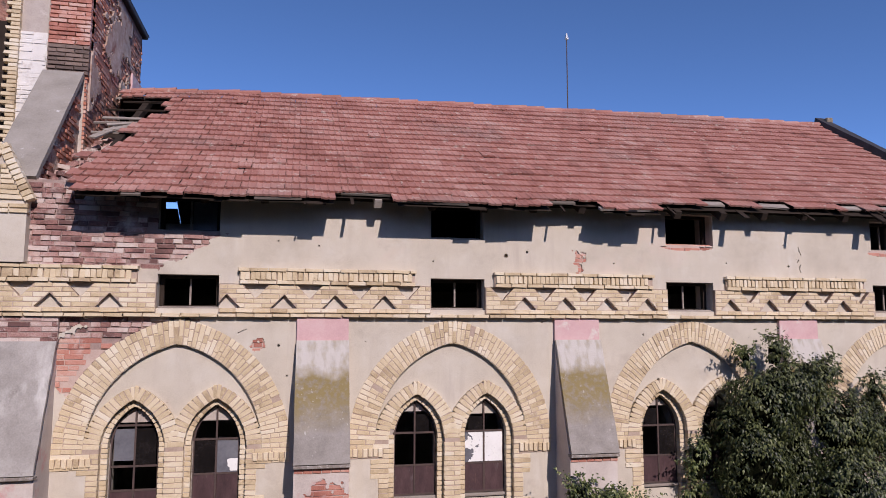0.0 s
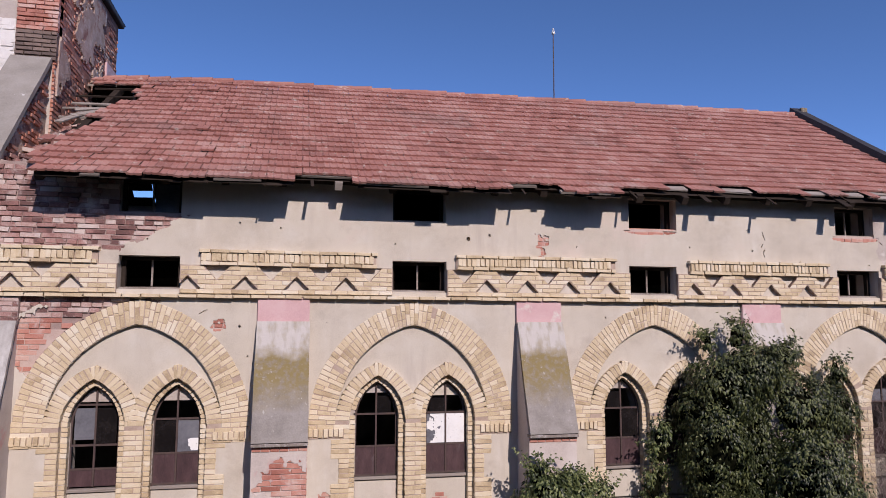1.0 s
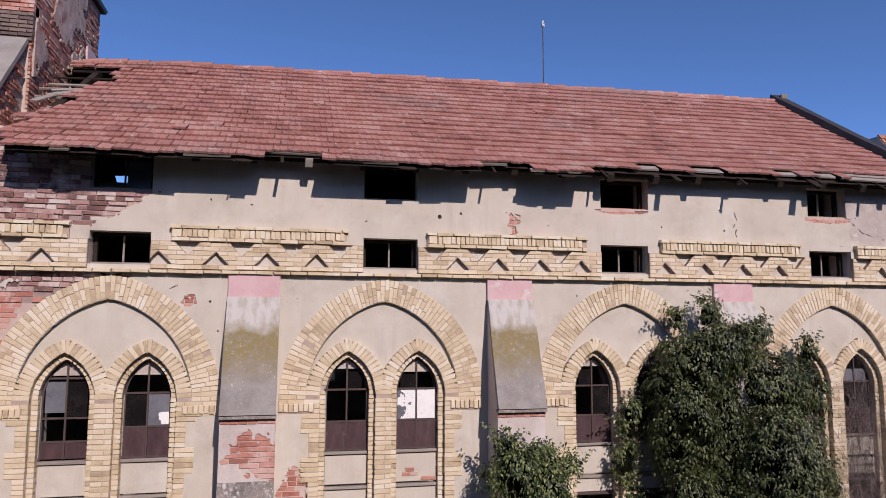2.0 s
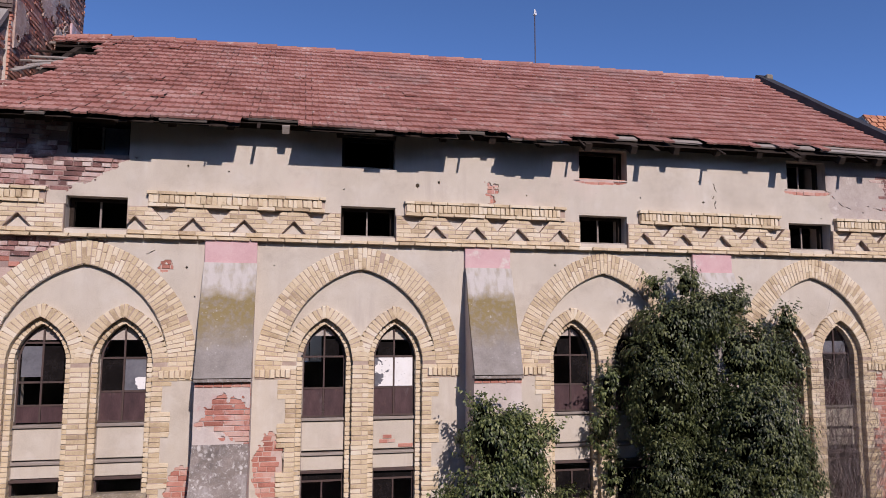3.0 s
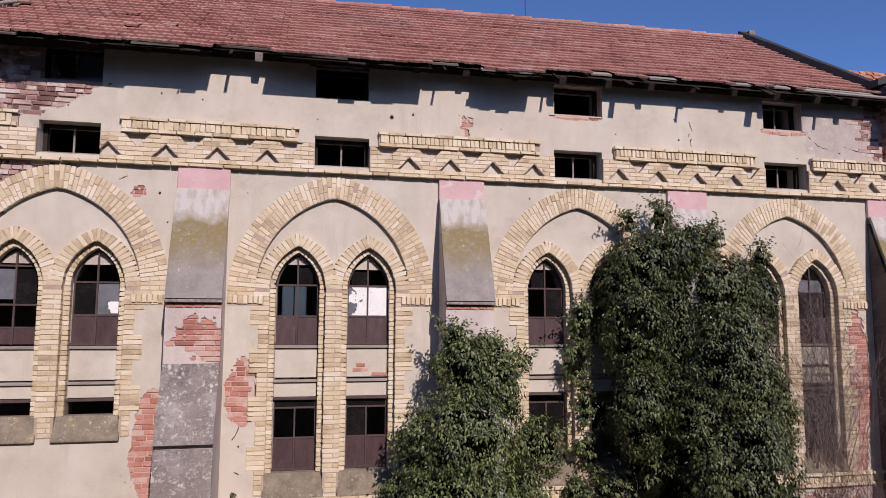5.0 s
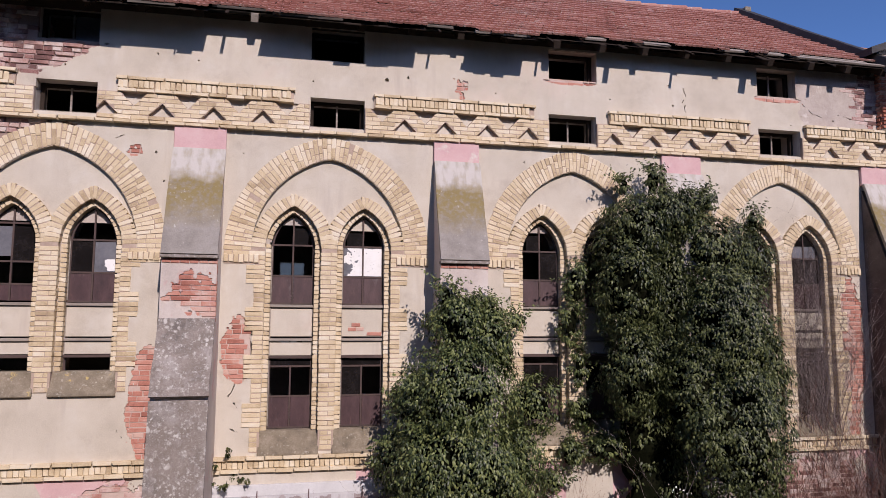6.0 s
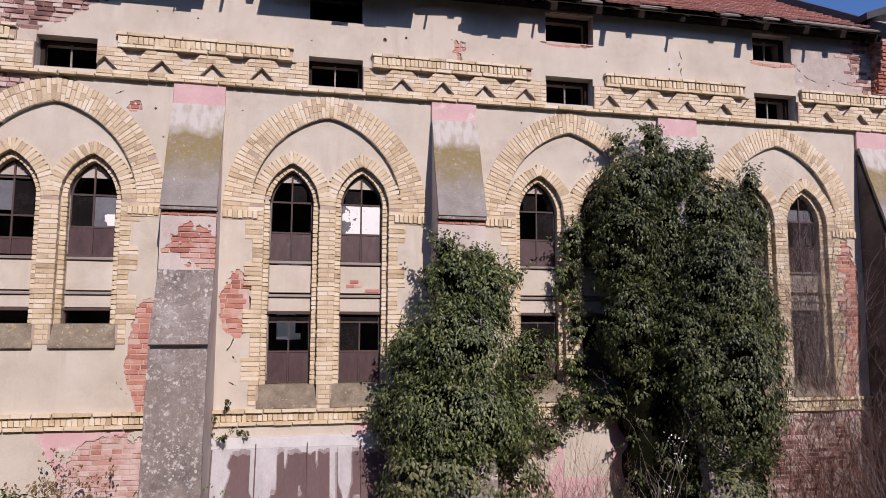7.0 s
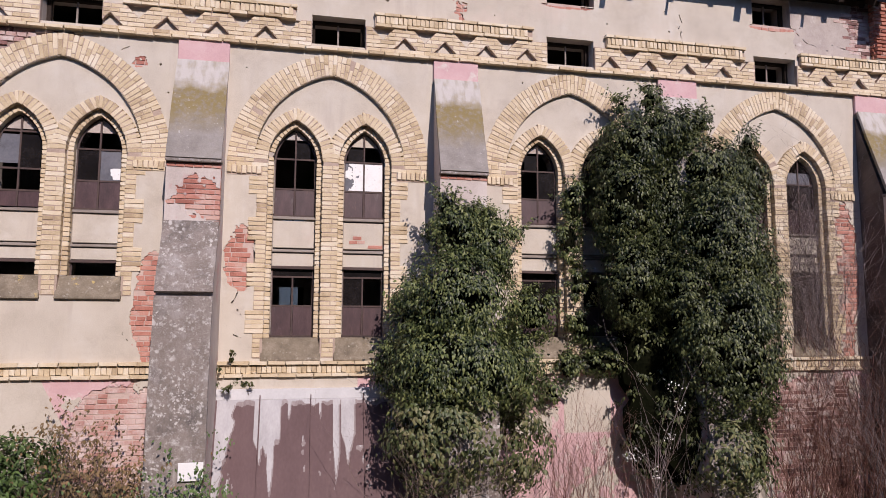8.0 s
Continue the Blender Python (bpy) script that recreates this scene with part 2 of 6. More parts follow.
def streaks(m, colour, across=5.0, down=0.35, span=(0.55, 0.75), most=0.6, at=(0, 0, 0)):
    """Stains that have run down a wall, broken up by a coarser noise."""
    n, l = m.node_tree.nodes, m.node_tree.links
    b = n["Principled BSDF"]
    base = b.inputs["Base Color"].links[0].from_socket
    geo, mp, run, spot, r, cut, fac, mx = (n.new("ShaderNode" + k) for k in ("NewGeometry", "Mapping", "TexNoise", "TexNoise", "MapRange", "MapRange", "Math", "Mix"))
    mp.inputs["Scale"].default_value, mp.inputs["Location"].default_value = (across, across, down), at
    l.new(geo.outputs["Position"], mp.inputs["Vector"])
    l.new(mp.outputs["Vector"], run.inputs["Vector"])
    run.inputs["Scale"].default_value, run.inputs["Detail"].default_value, run.inputs["Roughness"].default_value = 1.0, 7, 0.6
    l.new(geo.outputs["Position"], spot.inputs["Vector"])
    spot.inputs["Scale"].default_value, spot.inputs["Detail"].default_value = 1.3, 5
    r.inputs["From Min"].default_value, r.inputs["From Max"].default_value = span
    cut.inputs["From Min"].default_value, cut.inputs["From Max"].default_value = 0.42, 0.62
    cut.inputs["To Max"].default_value = most
    l.new(run.outputs["Fac"], r.inputs["Value"])
    l.new(spot.outputs["Fac"], cut.inputs["Value"])
    fac.operation = "MULTIPLY"
    l.new(r.outputs["Result"], fac.inputs[0])
    l.new(cut.outputs["Result"], fac.inputs[1])
    mx.data_type = "RGBA"
    l.new(fac.outputs[0], mx.inputs["Factor"])
    l.new(base, mx.inputs["A"])
    mx.inputs["B"].default_value = (*colour, 1)
    l.new(mx.outputs["Result"], b.inputs["Base Color"])


lichen(CONCRETE, 11.0, 0.36, (0.54, 0.51, 0.48), 0.35, 1.3, (0.50, 0.60))
lichen(CONCRETE, 26.0, 0.42, (0.56, 0.53, 0.50), 0.75, 1.6, (0.49, 0.58))
streaks(CONCRETE, (0.40, 0.37, 0.345), 7.0, 0.7, (0.55, 0.70), 0.8, (2.0, 0, 3.0))
streaks(STUCCO, (0.36, 0.30, 0.26), 4.0, 0.4, (0.52, 0.74), 0.55)
streaks(STUCCO, (0.64, 0.61, 0.57), 3.0, 0.5, (0.55, 0.75), 0.6, (7.7, 0, 0))


def leaf_material(name, colours, rough=0.5):
    m = material(name, colours, 1.1, 8, rough, 0.1, 0.002, islands=0.55)
    m.node_tree.nodes["Principled BSDF"].inputs["Specular IOR Level"].default_value = 0.35
    return m


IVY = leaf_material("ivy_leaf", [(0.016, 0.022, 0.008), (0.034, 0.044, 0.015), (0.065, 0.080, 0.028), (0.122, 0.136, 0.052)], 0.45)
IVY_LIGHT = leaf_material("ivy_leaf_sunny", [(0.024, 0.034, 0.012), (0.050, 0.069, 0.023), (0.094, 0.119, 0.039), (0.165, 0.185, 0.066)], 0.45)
IVY_PALE = leaf_material("pale_ivy_leaf", [(0.042, 0.055, 0.02), (0.072, 0.09, 0.032), (0.115, 0.128, 0.05), (0.18, 0.17, 0.078)], 0.5)
BUSH = leaf_material("bush_leaf", [(0.04, 0.07, 0.018), (0.07, 0.115, 0.03), (0.10, 0.155, 0.045)], 0.5)
DRY = leaf_material("dry_leaf", [(0.08, 0.06, 0.028), (0.14, 0.095, 0.042), (0.22, 0.14, 0.07)], 0.8)
STEM = material("bare_stem", [(0.10, 0.07, 0.055), (0.17, 0.12, 0.10), (0.24, 0.18, 0.15)], 6, 40, 0.9, 0.3, 0.002)
BLOSSOM = leaf_material("white_blossom", [(0.62, 0.60, 0.55), (0.72, 0.70, 0.66), (0.80, 0.78, 0.75)], 0.7)
# Near-black colour stands in for the shade deep inside the ivy.
IVY_SHADE = material("ivy_inner_shade", [(0.004, 0.005, 0.003), (0.007, 0.008, 0.004), (0.013, 0.012, 0.008)], 6, 40, 1.0, 0.8, 0.03)
IVY_SHADE.node_tree.nodes["Principled BSDF"].inputs["Specular IOR Level"].default_value = 0.0

MURKY_GLASS = bpy.data.materials.new("murky_window_glass")
MURKY_GLASS.use_nodes = True
murky = MURKY_GLASS.node_tree.nodes["Principled BSDF"]
murky.inputs["Base Color"].default_value = (0.17, 0.115, 0.08, 1)
murky.inputs["Roughness"].default_value, murky.inputs["Transmission Weight"].default_value = 0.35, 1.0
murky.inputs["IOR"].default_value = 1.45
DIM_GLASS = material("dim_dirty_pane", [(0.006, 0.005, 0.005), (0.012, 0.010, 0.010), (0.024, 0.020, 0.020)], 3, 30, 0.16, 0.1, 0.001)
PAPER = material("peeling_white_paint_on_glass", [(0.66, 0.64, 0.63), (0.76, 0.75, 0.74), (0.80, 0.79, 0.79)], 4, 40, 0.6, 0.2, 0.002)
DUST_GLASS = material("grey_dusty_pane", [(0.10, 0.10, 0.115), (0.15, 0.15, 0.17), (0.19, 0.19, 0.21)], 3, 30, 0.25, 0.1, 0.001)


# ---- mesh helpers ----
def mesh_object(name, verts, faces, mat, parent=None, label=""):
    me = bpy.data.meshes.new(name)
    me.from_pydata([tuple(v) for v in verts], [], faces)
    me.materials.append(mat)
    ob = new(name, me)
    ob.parent = parent
    return tagged(ob, label) if label else ob


def part(name, bm, mat, parent=None, label=""):
    me = bpy.data.meshes.new(name)
    bmesh.ops.recalc_face_normals(bm, faces=bm.faces)
    bm.to_mesh(me)
    bm.free()
    me.materials.append(mat)
    ob = new(name, me)
    ob.parent = parent
    return tagged(ob, label) if label else ob


def thing(name, label, category, kind="", group="", place=(0, 0, 0)):
    ob = new(name)
    ob.location = place
    ob.empty_display_size = 0.2
    return tagged(ob, label, category, group, kind)


def add_box(bm, x0, x1, y0, y1, z0, z1, bevel=0.0, jitter=0.0):
    vs = [bm.verts.new((x + random.uniform(-jitter, jitter), y + random.uniform(-jitter, jitter), z + random.uniform(-jitter, jitter)))
          for x in (x0, x1) for y in (y0, y1) for z in (z0, z1)]
    fs = [bm.faces.new([vs[i] for i in f]) for f in ((0, 1, 3, 2), (4, 6, 7, 5), (0, 4, 5, 1), (2, 3, 7, 6), (0, 2, 6, 4), (1, 5, 7, 3))]
    if bevel:
        es = list({e for f in fs for e in f.edges})
        bmesh.ops.bevel(bm, geom=es, offset=bevel, segments=1, affect="EDGES")


def box(name, x0, x1, y0, y1, z0, z1, mat, parent=None, label="", bevel=0.004, jitter=0.0):
    bm = bmesh.new()
    add_box(bm, x0, x1, y0, y1, z0, z1, bevel, jitter)
    return part(name, bm, mat, parent, label)


def prism(name, profile, x0, x1, mat, parent=None, label="", bevel=0.0):
    """A profile in y, z drawn along x."""
    bm = bmesh.new()
    a = [bm.verts.new((x0, y, z)) for y, z in profile]
    b = [bm.verts.new((x1, y, z)) for y, z in profile]
    bm.faces.new(a)
    bm.faces.new(b[::-1])
    for k in range(len(a)):
        j = (k + 1) % len(a)
        bm.faces.new((a[k], b[k], b[j], a[j]))
    if bevel:
        bmesh.ops.bevel(bm, geom=list(bm.edges), offset=bevel, segments=1, affect="EDGES")
    return part(name, bm, mat, parent, label)


def slab(name, inside, x0, x1, z0, z1, y0, y1, mat, parent=None, label="", cell=0.025, wave=0.0):
    """An upright sheet from y0 (front) to y1 (back), present where inside(x, z) holds; cells are merged into long runs."""
    nx, nz = int(round((x1 - x0) / cell)), int(round((z1 - z0) / cell))
    xs, zs = x0 + cell * (np.arange(nx) + 0.5), z0 + cell * (np.arange(nz) + 0.5)
    gx, gz = np.meshgrid(xs, zs, indexing="ij")
    m = inside(gx, gz)
    pad = np.zeros((nx + 2, nz + 2), bool)
    pad[1:-1, 1:-1] = m
    verts, faces = [], []

    def quad(*p):
        n = len(verts)
        verts.extend(p)
        faces.append((n, n + 1, n + 2, n + 3))

    def runs(line):
        d = np.flatnonzero(np.diff(np.concatenate(([0], line.astype(int), [0]))))
        return zip(d[::2], d[1::2])

    for k in range(nz):
        z = z0 + cell * k
        for a, b in runs(m[:, k]):
            quad((x0 + cell * a, y0, z), (x0 + cell * b, y0, z), (x0 + cell * b, y0, z + cell), (x0 + cell * a, y0, z + cell))
            quad((x0 + cell * b, y1, z), (x0 + cell * a, y1, z), (x0 + cell * a, y1, z + cell), (x0 + cell * b, y1, z + cell))
    for k in range(nz + 1):
        z = z0 + cell * k
        for a, b in runs(pad[1:-1, k + 1] & ~pad[1:-1, k]):
            quad((x0 + cell * a, y1, z), (x0 + cell * b, y1, z), (x0 + cell * b, y0, z), (x0 + cell * a, y0, z))
        for a, b in runs(~pad[1:-1, k + 1] & pad[1:-1, k]):
            quad((x0 + cell * a, y0, z), (x0 + cell * b, y0, z), (x0 + cell * b, y1, z), (x0 + cell * a, y1, z))
    for k in range(nx + 1):
        x = x0 + cell * k
        for a, b in runs(pad[k + 1, 1:-1] & ~pad[k, 1:-1]):
            quad((x, y1, z0 + cell * a), (x, y0, z0 + cell * a), (x, y0, z0 + cell * b), (x, y1, z0 + cell * b))
        for a, b in runs(~pad[k + 1, 1:-1] & pad[k, 1:-1]):
            quad((x, y0, z0 + cell * a), (x, y1, z0 + cell * a), (x, y1, z0 + cell * b), (x, y0, z0 + cell * b))
    return mesh_object(name, verts, faces, mat, parent, label)


def value_noise(x, z, scale, seed=0):
    """Smooth noise in 0..1 on arrays."""
    rng = np.random.RandomState(seed)
    table = rng.rand(64, 64)
    u, v = x * scale + 31.7, z * scale + 17.3
    i, j = np.floor(u).astype(int), np.floor(v).astype(int)
    fu, fv = u - i, v - j
    fu, fv = fu * fu * (3 - 2 * fu), fv * fv * (3 - 2 * fv)
    g = lambda a, b: table[a % 64, b % 64]
    return (g(i, j) * (1 - fu) + g(i + 1, j) * fu) * (1 - fv) + (g(i, j + 1) * (1 - fu) + g(i + 1, j + 1) * fu) * fv


def rough_noise(x, z, seed=0):
    return 0.5 * value_noise(x, z, 2.3, seed) + 0.3 * value_noise(x, z, 6.0, seed + 1) + 0.2 * value_noise(x, z, 15.0, seed + 2)


def unit_piece(name, mat, bevel=0.06, seed=0, chip=0.04):
    """A unit block with worn edges, shared by alike pieces and scaled to each one's size."""
    rng = random.Random(seed)
    bm = bmesh.new()
    add_box(bm, -0.5, 0.5, -0.5, 0.5, -0.5, 0.5)
    for v in bm.verts:
        v.co += Vector((rng.uniform(-chip, chip) * 0.4, 0, rng.uniform(-chip, chip)))
    front = [e for e in bm.edges if all(v.co.y < 0 for v in e.verts)]
    bmesh.ops.bevel(bm, geom=front, offset=bevel, segments=1, affect="EDGES")
    bmesh.ops.recalc_face_normals(bm, faces=bm.faces)
    me = bpy.data.meshes.new(name)
    bm.to_mesh(me)
    bm.free()
    me.materials.append(mat)
    return me


YELLOW_MESHES = [unit_piece("yellow_brick", YELLOW, 0.045, s, 0.09) for s in range(6)]
RED_MESHES = [unit_piece("red_brick", RED, 0.05, s, 0.08) for s in range(6)]
OLD_MESHES = [unit_piece("old_red_brick", RED_OLD, 0.05, s, 0.10) for s in range(6)]
LIMED_MESHES = [unit_piece("limed_brick", LIMED, 0.05, s, 0.08) for s in range(5)]
SOOT_MESHES = [unit_piece("soot_brick", SOOT, 0.08, s, 0.08) for s in range(4)]


def piece(name, meshes, parent, x, y, z, sx, sy, sz, turn=0.0, yaw=0.0):
    """One brick: centre, size, and its turn in the wall's plane (degrees)."""
    ob = new(name, random.choice(meshes))
    ob.parent = parent
    ob.location = (x, y, z)
    ob.scale = (sx, sy, sz)
    ob.rotation_euler = (0, radians(turn + random.uniform(-0.9, 0.9)), radians(yaw))
    return ob


# ---- plan of the facade: x along it, y into the building, z up ----
BAYS = (-3.76, 0.355, 4.56, 8.75)
LOW_WINDOWS = ((-4.09, -3.22), (0.0, 0.89), (4.13, 5.02), (8.31, 9.22))
TOP_WINDOWS = ((-4.13, -3.24), (0.0, 0.88), (4.14, 5.05), (8.33, 9.18))
BUTTRESSES = (-5.76, -1.68, 2.45, 6.65, 10.88)
LEFT, RIGHT, WALL_TOP = -7.2, 12.6, 9.75
SPRING, ARCH_R, ARCH_E, RING = 5.85, 1.571, 0.356, 0.36
OUT_R, OUT_E = 1.917, 0.287
L_SPRING, L_OFF, L_R, L_E, L_RING = 5.9, 0.565, 0.753, 0.323, 0.19
L_HALF, IN_HALF, IN_R = 0.43, 0.34, 0.663
SILLS = (3.99, 3.05, 3.05, 3.05)
COURSE = 0.0735


def pointed(x, z, cx, spring, r, e, foot):
    """Inside a pointed arch over upright jambs."""
    d = np.abs(x - cx)
    head = (d + e) ** 2 + (z - spring) ** 2 < r * r
    return np.where(z > spring, head, (d < r - e) & (z > foot))


def in_big_arch(x, z, grow=0.0):
    m = np.zeros(np.shape(x), bool)
    f = grow / RING
    for i, c in enumerate(BAYS):
        m |= pointed(x, z, c, SPRING, ARCH_R + (OUT_R - ARCH_R) * f, ARCH_E + (OUT_E - ARCH_E) * f, SPRING)
    return m


def in_lancets(x, z, r, deep=0.0):
    m = np.zeros(np.shape(x), bool)
    for i, c in enumerate(BAYS):
        for s in (-1, 1):
            m |= pointed(x, z, c + s * L_OFF, L_SPRING, r, L_E, SILLS[i] - deep)
    return m


def in_boxes(x, z):
    m = np.zeros(np.shape(x), bool)
    for a, b in LOW_WINDOWS:
        m |= (x > a) & (x < b) & (z > 7.90) & (z < 8.40)
    for a, b in TOP_WINDOWS:
        m |= (x > a) & (x < b) & (z > 9.04) & (z < 9.59)
    return m


# Where the render has fallen off: centre, half width, half height.
FALLEN = ((-5.15, 7.05, 0.45, 0.40), (-4.62, 7.42, 0.25, 0.17), (-5.9, 7.72, 0.9, 0.22), (-4.6, 7.70, 0.7, 0.08),
          (-2.32, 3.55, 0.27, 0.72), (-2.25, 3.1, 0.2, 0.6), (-1.02, 4.35, 0.24, 0.50), 
          (-2.75, 1.45, 0.85, 0.95), (-2.9, 0.4, 0.8, 0.6), (4.6, 9.0, 0.52, 0.05), (8.75, 9.0, 0.5, 0.06),
          (10.75, 9.15, 0.30, 0.62), (10.1, 4.2, 0.26, 1.7), 
          (9.3, 1.35, 1.3, 1.15), (2.54, 8.74, 0.10, 0.19), (-2.63, 7.36, 0.11, 0.08), (-4.95, 7.25, 0.45, 0.40), (-4.3, 7.62, 0.35, 0.12), (-4.2, 7.72, 0.75, 0.07))


def in_fallen(x, z, grow=0.0):
    wob = (rough_noise(x, z, 3) - 0.5) * 1.5 + (value_noise(x, z, 28.0, 8) - 0.5) * 0.35
    m = np.zeros(np.shape(x), bool)
    for cx, cz, rx, rz in FALLEN:
        m |= ((x - cx) / (rx + grow)) ** 2 + ((z - cz) / (rz + grow)) ** 2 < 1 + wob + (2.4 * (value_noise(x, z, 17.0, 6) - 0.5) if rx < 0.2 else 0)
    # the upper corner by the tower, bare up to a slanting edge below the attic window
    edge = np.where(z < 9.04, -4.05 + (z - 8.5) * 1.5, -4.0) + 0.35 * wob + grow
    return m | (z > 8.45) & (x < edge)


def in_brickwork(x, z, less=0.0):
    """The parts of the facade that are faced in yellow brick."""
    m = in_big_arch(x, z, RING - less) & ~in_big_arch(x, z, less * 0.5)
    for i, c in enumerate(BAYS):
        d = np.abs(x - c)
        m |= (d < 1.16 - less) & (z > SILLS[i] - 0.32 + less) & (z <= SPRING)
        m |= (d < 1.63 - less) & (z > 5.62 + less) & (z <= SPRING)
    return m


# ---- large structure ----
bm = bmesh.new()
bmesh.ops.create_grid(bm, x_segments=60, y_segments=60, size=1)
for v in bm.verts:
    v.co = Vector((v.co.x, v.co.y, 0)) * (40 + 2400 * max(abs(v.co.x), abs(v.co.y)) ** 4)
    v.co.z = -0.05 + 0.12 * noise.noise(v.co * 0.35) if v.co.length < 60 else -0.05
tagged(part("ground", bm, YARD), "dark soil and dry weedy grass beside the building", "ground", kind="structure")

core = slab("wall_front", lambda x, z: ~in_lancets(x, z, IN_R + 0.02, 0.3) & ~in_boxes(x, z), LEFT, RIGHT, -0.1, WALL_TOP, 0.10, 0.55, MORTAR)
tagged(core, "old masonry facade wall with peeling beige render", "wall", kind="structure")


def stucco_here(x, z):
    gone = in_fallen(x, z) | in_crack(x, z) | in_big_arch(x, z) | in_brickwork(x, z, 0.03) | in_boxes(x, z) | in_lancets(x, z, L_R, 0.3)
    return ~gone & ((z > 2.62) | (z < 2.50)) & ~((z > 7.90) & (z < 8.28))


CRACKS = (((-0.86, 4.6), (-0.90, 4.3), (-1.0, 4.1), (-0.98, 3.9), (-1.12, 3.6)), ((-1.05, 3.5), (-0.98, 3.42)), ((-1.08, 3.1), (-1.0, 3.06)),
          ((9.3, 8.95), (9.5, 8.78), (9.7, 8.72)), ((-2.55, 2.95), (-2.7, 3.12), (-2.5, 3.3)), ((-3.0, 7.5), (-2.8, 7.6)), ((10.0, 8.8), (10.4, 8.72)), ((6.76, 9.06), (6.82, 8.93), (6.74, 8.80)), ((6.78, 8.74), (6.82, 8.62)), ((-4.3, 7.1), (-4.0, 7.22), (-3.8, 7.2)))
chips = random.Random(71)
CHIPS = [(chips.uniform(LEFT, RIGHT), chips.uniform(5.0, 9.5), chips.uniform(0.006, 0.016)) for _ in range(90)]
HOLES = ((1.255, 8.79, 0.035), (1.62, 8.86, 0.022), (6.55, 8.72, 0.02), (-2.33, 7.35, 0.02), (-2.2, 6.9, 0.018), (5.3, 8.75, 0.015))


def in_crack(x, z):
    m = np.zeros(np.shape(x), bool)
    w = 0.05 * (value_noise(x, z, 13.0, 31) - 0.5)
    for line in CRACKS:
        for (ax, az), (bx, bz) in zip(line, line[1:]):
            t = np.clip(((x - ax) * (bx - ax) + (z - az) * (bz - az)) / ((bx - ax) ** 2 + (bz - az) ** 2), 0, 1)
            d = np.hypot(x + w - ax - t * (bx - ax), z - az - t * (bz - az))
            m |= d < 0.003 + 0.011 * value_noise(x, z, 9.0, 33)
    for hx, hz, r in list(HOLES) + CHIPS:
        m |= np.hypot(x - hx, z - hz) < r
    return m


def band_of(z0, z1, test=None):
    return lambda x, z: stucco_here(x, z) & (z >= z0) & (z < z1) & (test(x, z) if test else True)


def dirty(x, z):
    return (x > 9.15 + 0.55 * (9.1 - z) + 0.5 * (rough_noise(x, z, 9) - 0.5)) & (z > 8.3)


def pink_zone(x, z):
    n = rough_noise(x, z, 21)
    a = (z < 2.5) & ((n > 0.40) & (x > 0.85) | (x > -3.75 + 0.5 * (2.4 - z)) & (x < -2.5) & (n > 0.3))
    return a & ~((x > 4.35) & (x < 5.2) & (z > 1.45) & (z < 2.4))


slab("render_coat", band_of(2.5, WALL_TOP, lambda x, z: ~dirty(x, z)), LEFT, RIGHT, -0.1, WALL_TOP, 0.0, 0.10, STUCCO, core, "beige lime render, stained", cell=0.0125)
slab("render_coat", band_of(2.5, WALL_TOP, dirty), LEFT, RIGHT, -0.1, WALL_TOP, 0.012, 0.10, STUCCO_DIRTY, core, "grey dirty render, cracked", cell=0.0125)
slab("plinth_coat", band_of(-0.1, 2.5, lambda x, z: ~pink_zone(x, z)), LEFT, RIGHT, -0.1, 2.5, -0.01, 0.10, STUCCO, core, "pale plinth render", cell=0.0125)
slab("plinth_coat", band_of(-0.1, 2.5, pink_zone), LEFT, RIGHT, -0.1, 2.5, -0.006, 0.10, PINK, core, "faded pink plinth render", cell=0.0125)
slab("tympanum", lambda x, z: in_big_arch(x, z, 0.1) & (z > SPRING) & ~in_lancets(x, z, L_R + 0.06), LEFT, RIGHT, 5.5, 7.8, 0.065, 0.10, STUCCO, core, "smooth beige render inside the arches")

# the rest of the shell
tagged(slab("wall_back", lambda x, z: ~((np.abs(x + 0.28) < 0.33) & ((z > 5.45) & (z < 6.35) | (z > 3.55) & (z < 4.25))), LEFT, RIGHT, -0.1, 9.7, 8.0, 8.4, INSIDE, cell=0.05), "plain rear wall of the building", "wall", kind="structure")
rear = thing("window_rear", "murky window in the rear wall of the building", "window", "structure", place=(-0.28, 8.1, 3.5))
for x0, x1, a, b in ((-0.335, 0.0, 0.13, 0.76), (0.0, 0.335, 0.04, 0.76), (-0.335, 0.0, 2.04, 2.86), (0.0, 0.335, 1.94, 2.86)):
    box("pane", x0, x1, 0.0, 0.008, a, b, MURKY_GLASS, rear, "", 0.0)
box("board", 0.18, 0.34, -0.02, 0.02, 0.22, 0.74, DARK_WOOD, rear, "dark board over a broken pane", 0.003)
for a, b in ((0.06, 0.74), (1.96, 2.84)):
    box("sash_bar", -0.015, 0.015, -0.03, 0.04, a, b, DARK_WOOD, rear, "", 0.003)
tagged(box("wall_east", 10.6, 11.0, 0.56, 8.0, -0.1, 9.7, INSIDE), "plain end wall of the building", "wall", kind="structure")
tagged(box("wall_west", LEFT, LEFT + 0.4, 0.55, 8.0, -0.1, 9.7, INSIDE), "plain end wall of the building", "wall", kind="structure")
tagged(box("floor", LEFT + 0.4, 10.6, 0.55, 8.0, -0.1, 0.05, INSIDE), "dusty floor inside the building", "floor", kind="structure")
tagged(box("ceiling", LEFT + 0.4, 10.6, 0.55, 8.0, 8.55, 8.75, DARK_WOOD), "dark timber attic floor", "ceiling", kind="structure")
bm = bmesh.new()
for x in (10.65, 10.9):
    vs = [bm.verts.new((x, y, z)) for y, z in ((0.2, 9.68), (8.2, 9.68), (8.2, 9.8), (4.06, 12.55), (0.2, 9.95))]
    bm.faces.new(vs if x < 10.7 else vs[::-1])
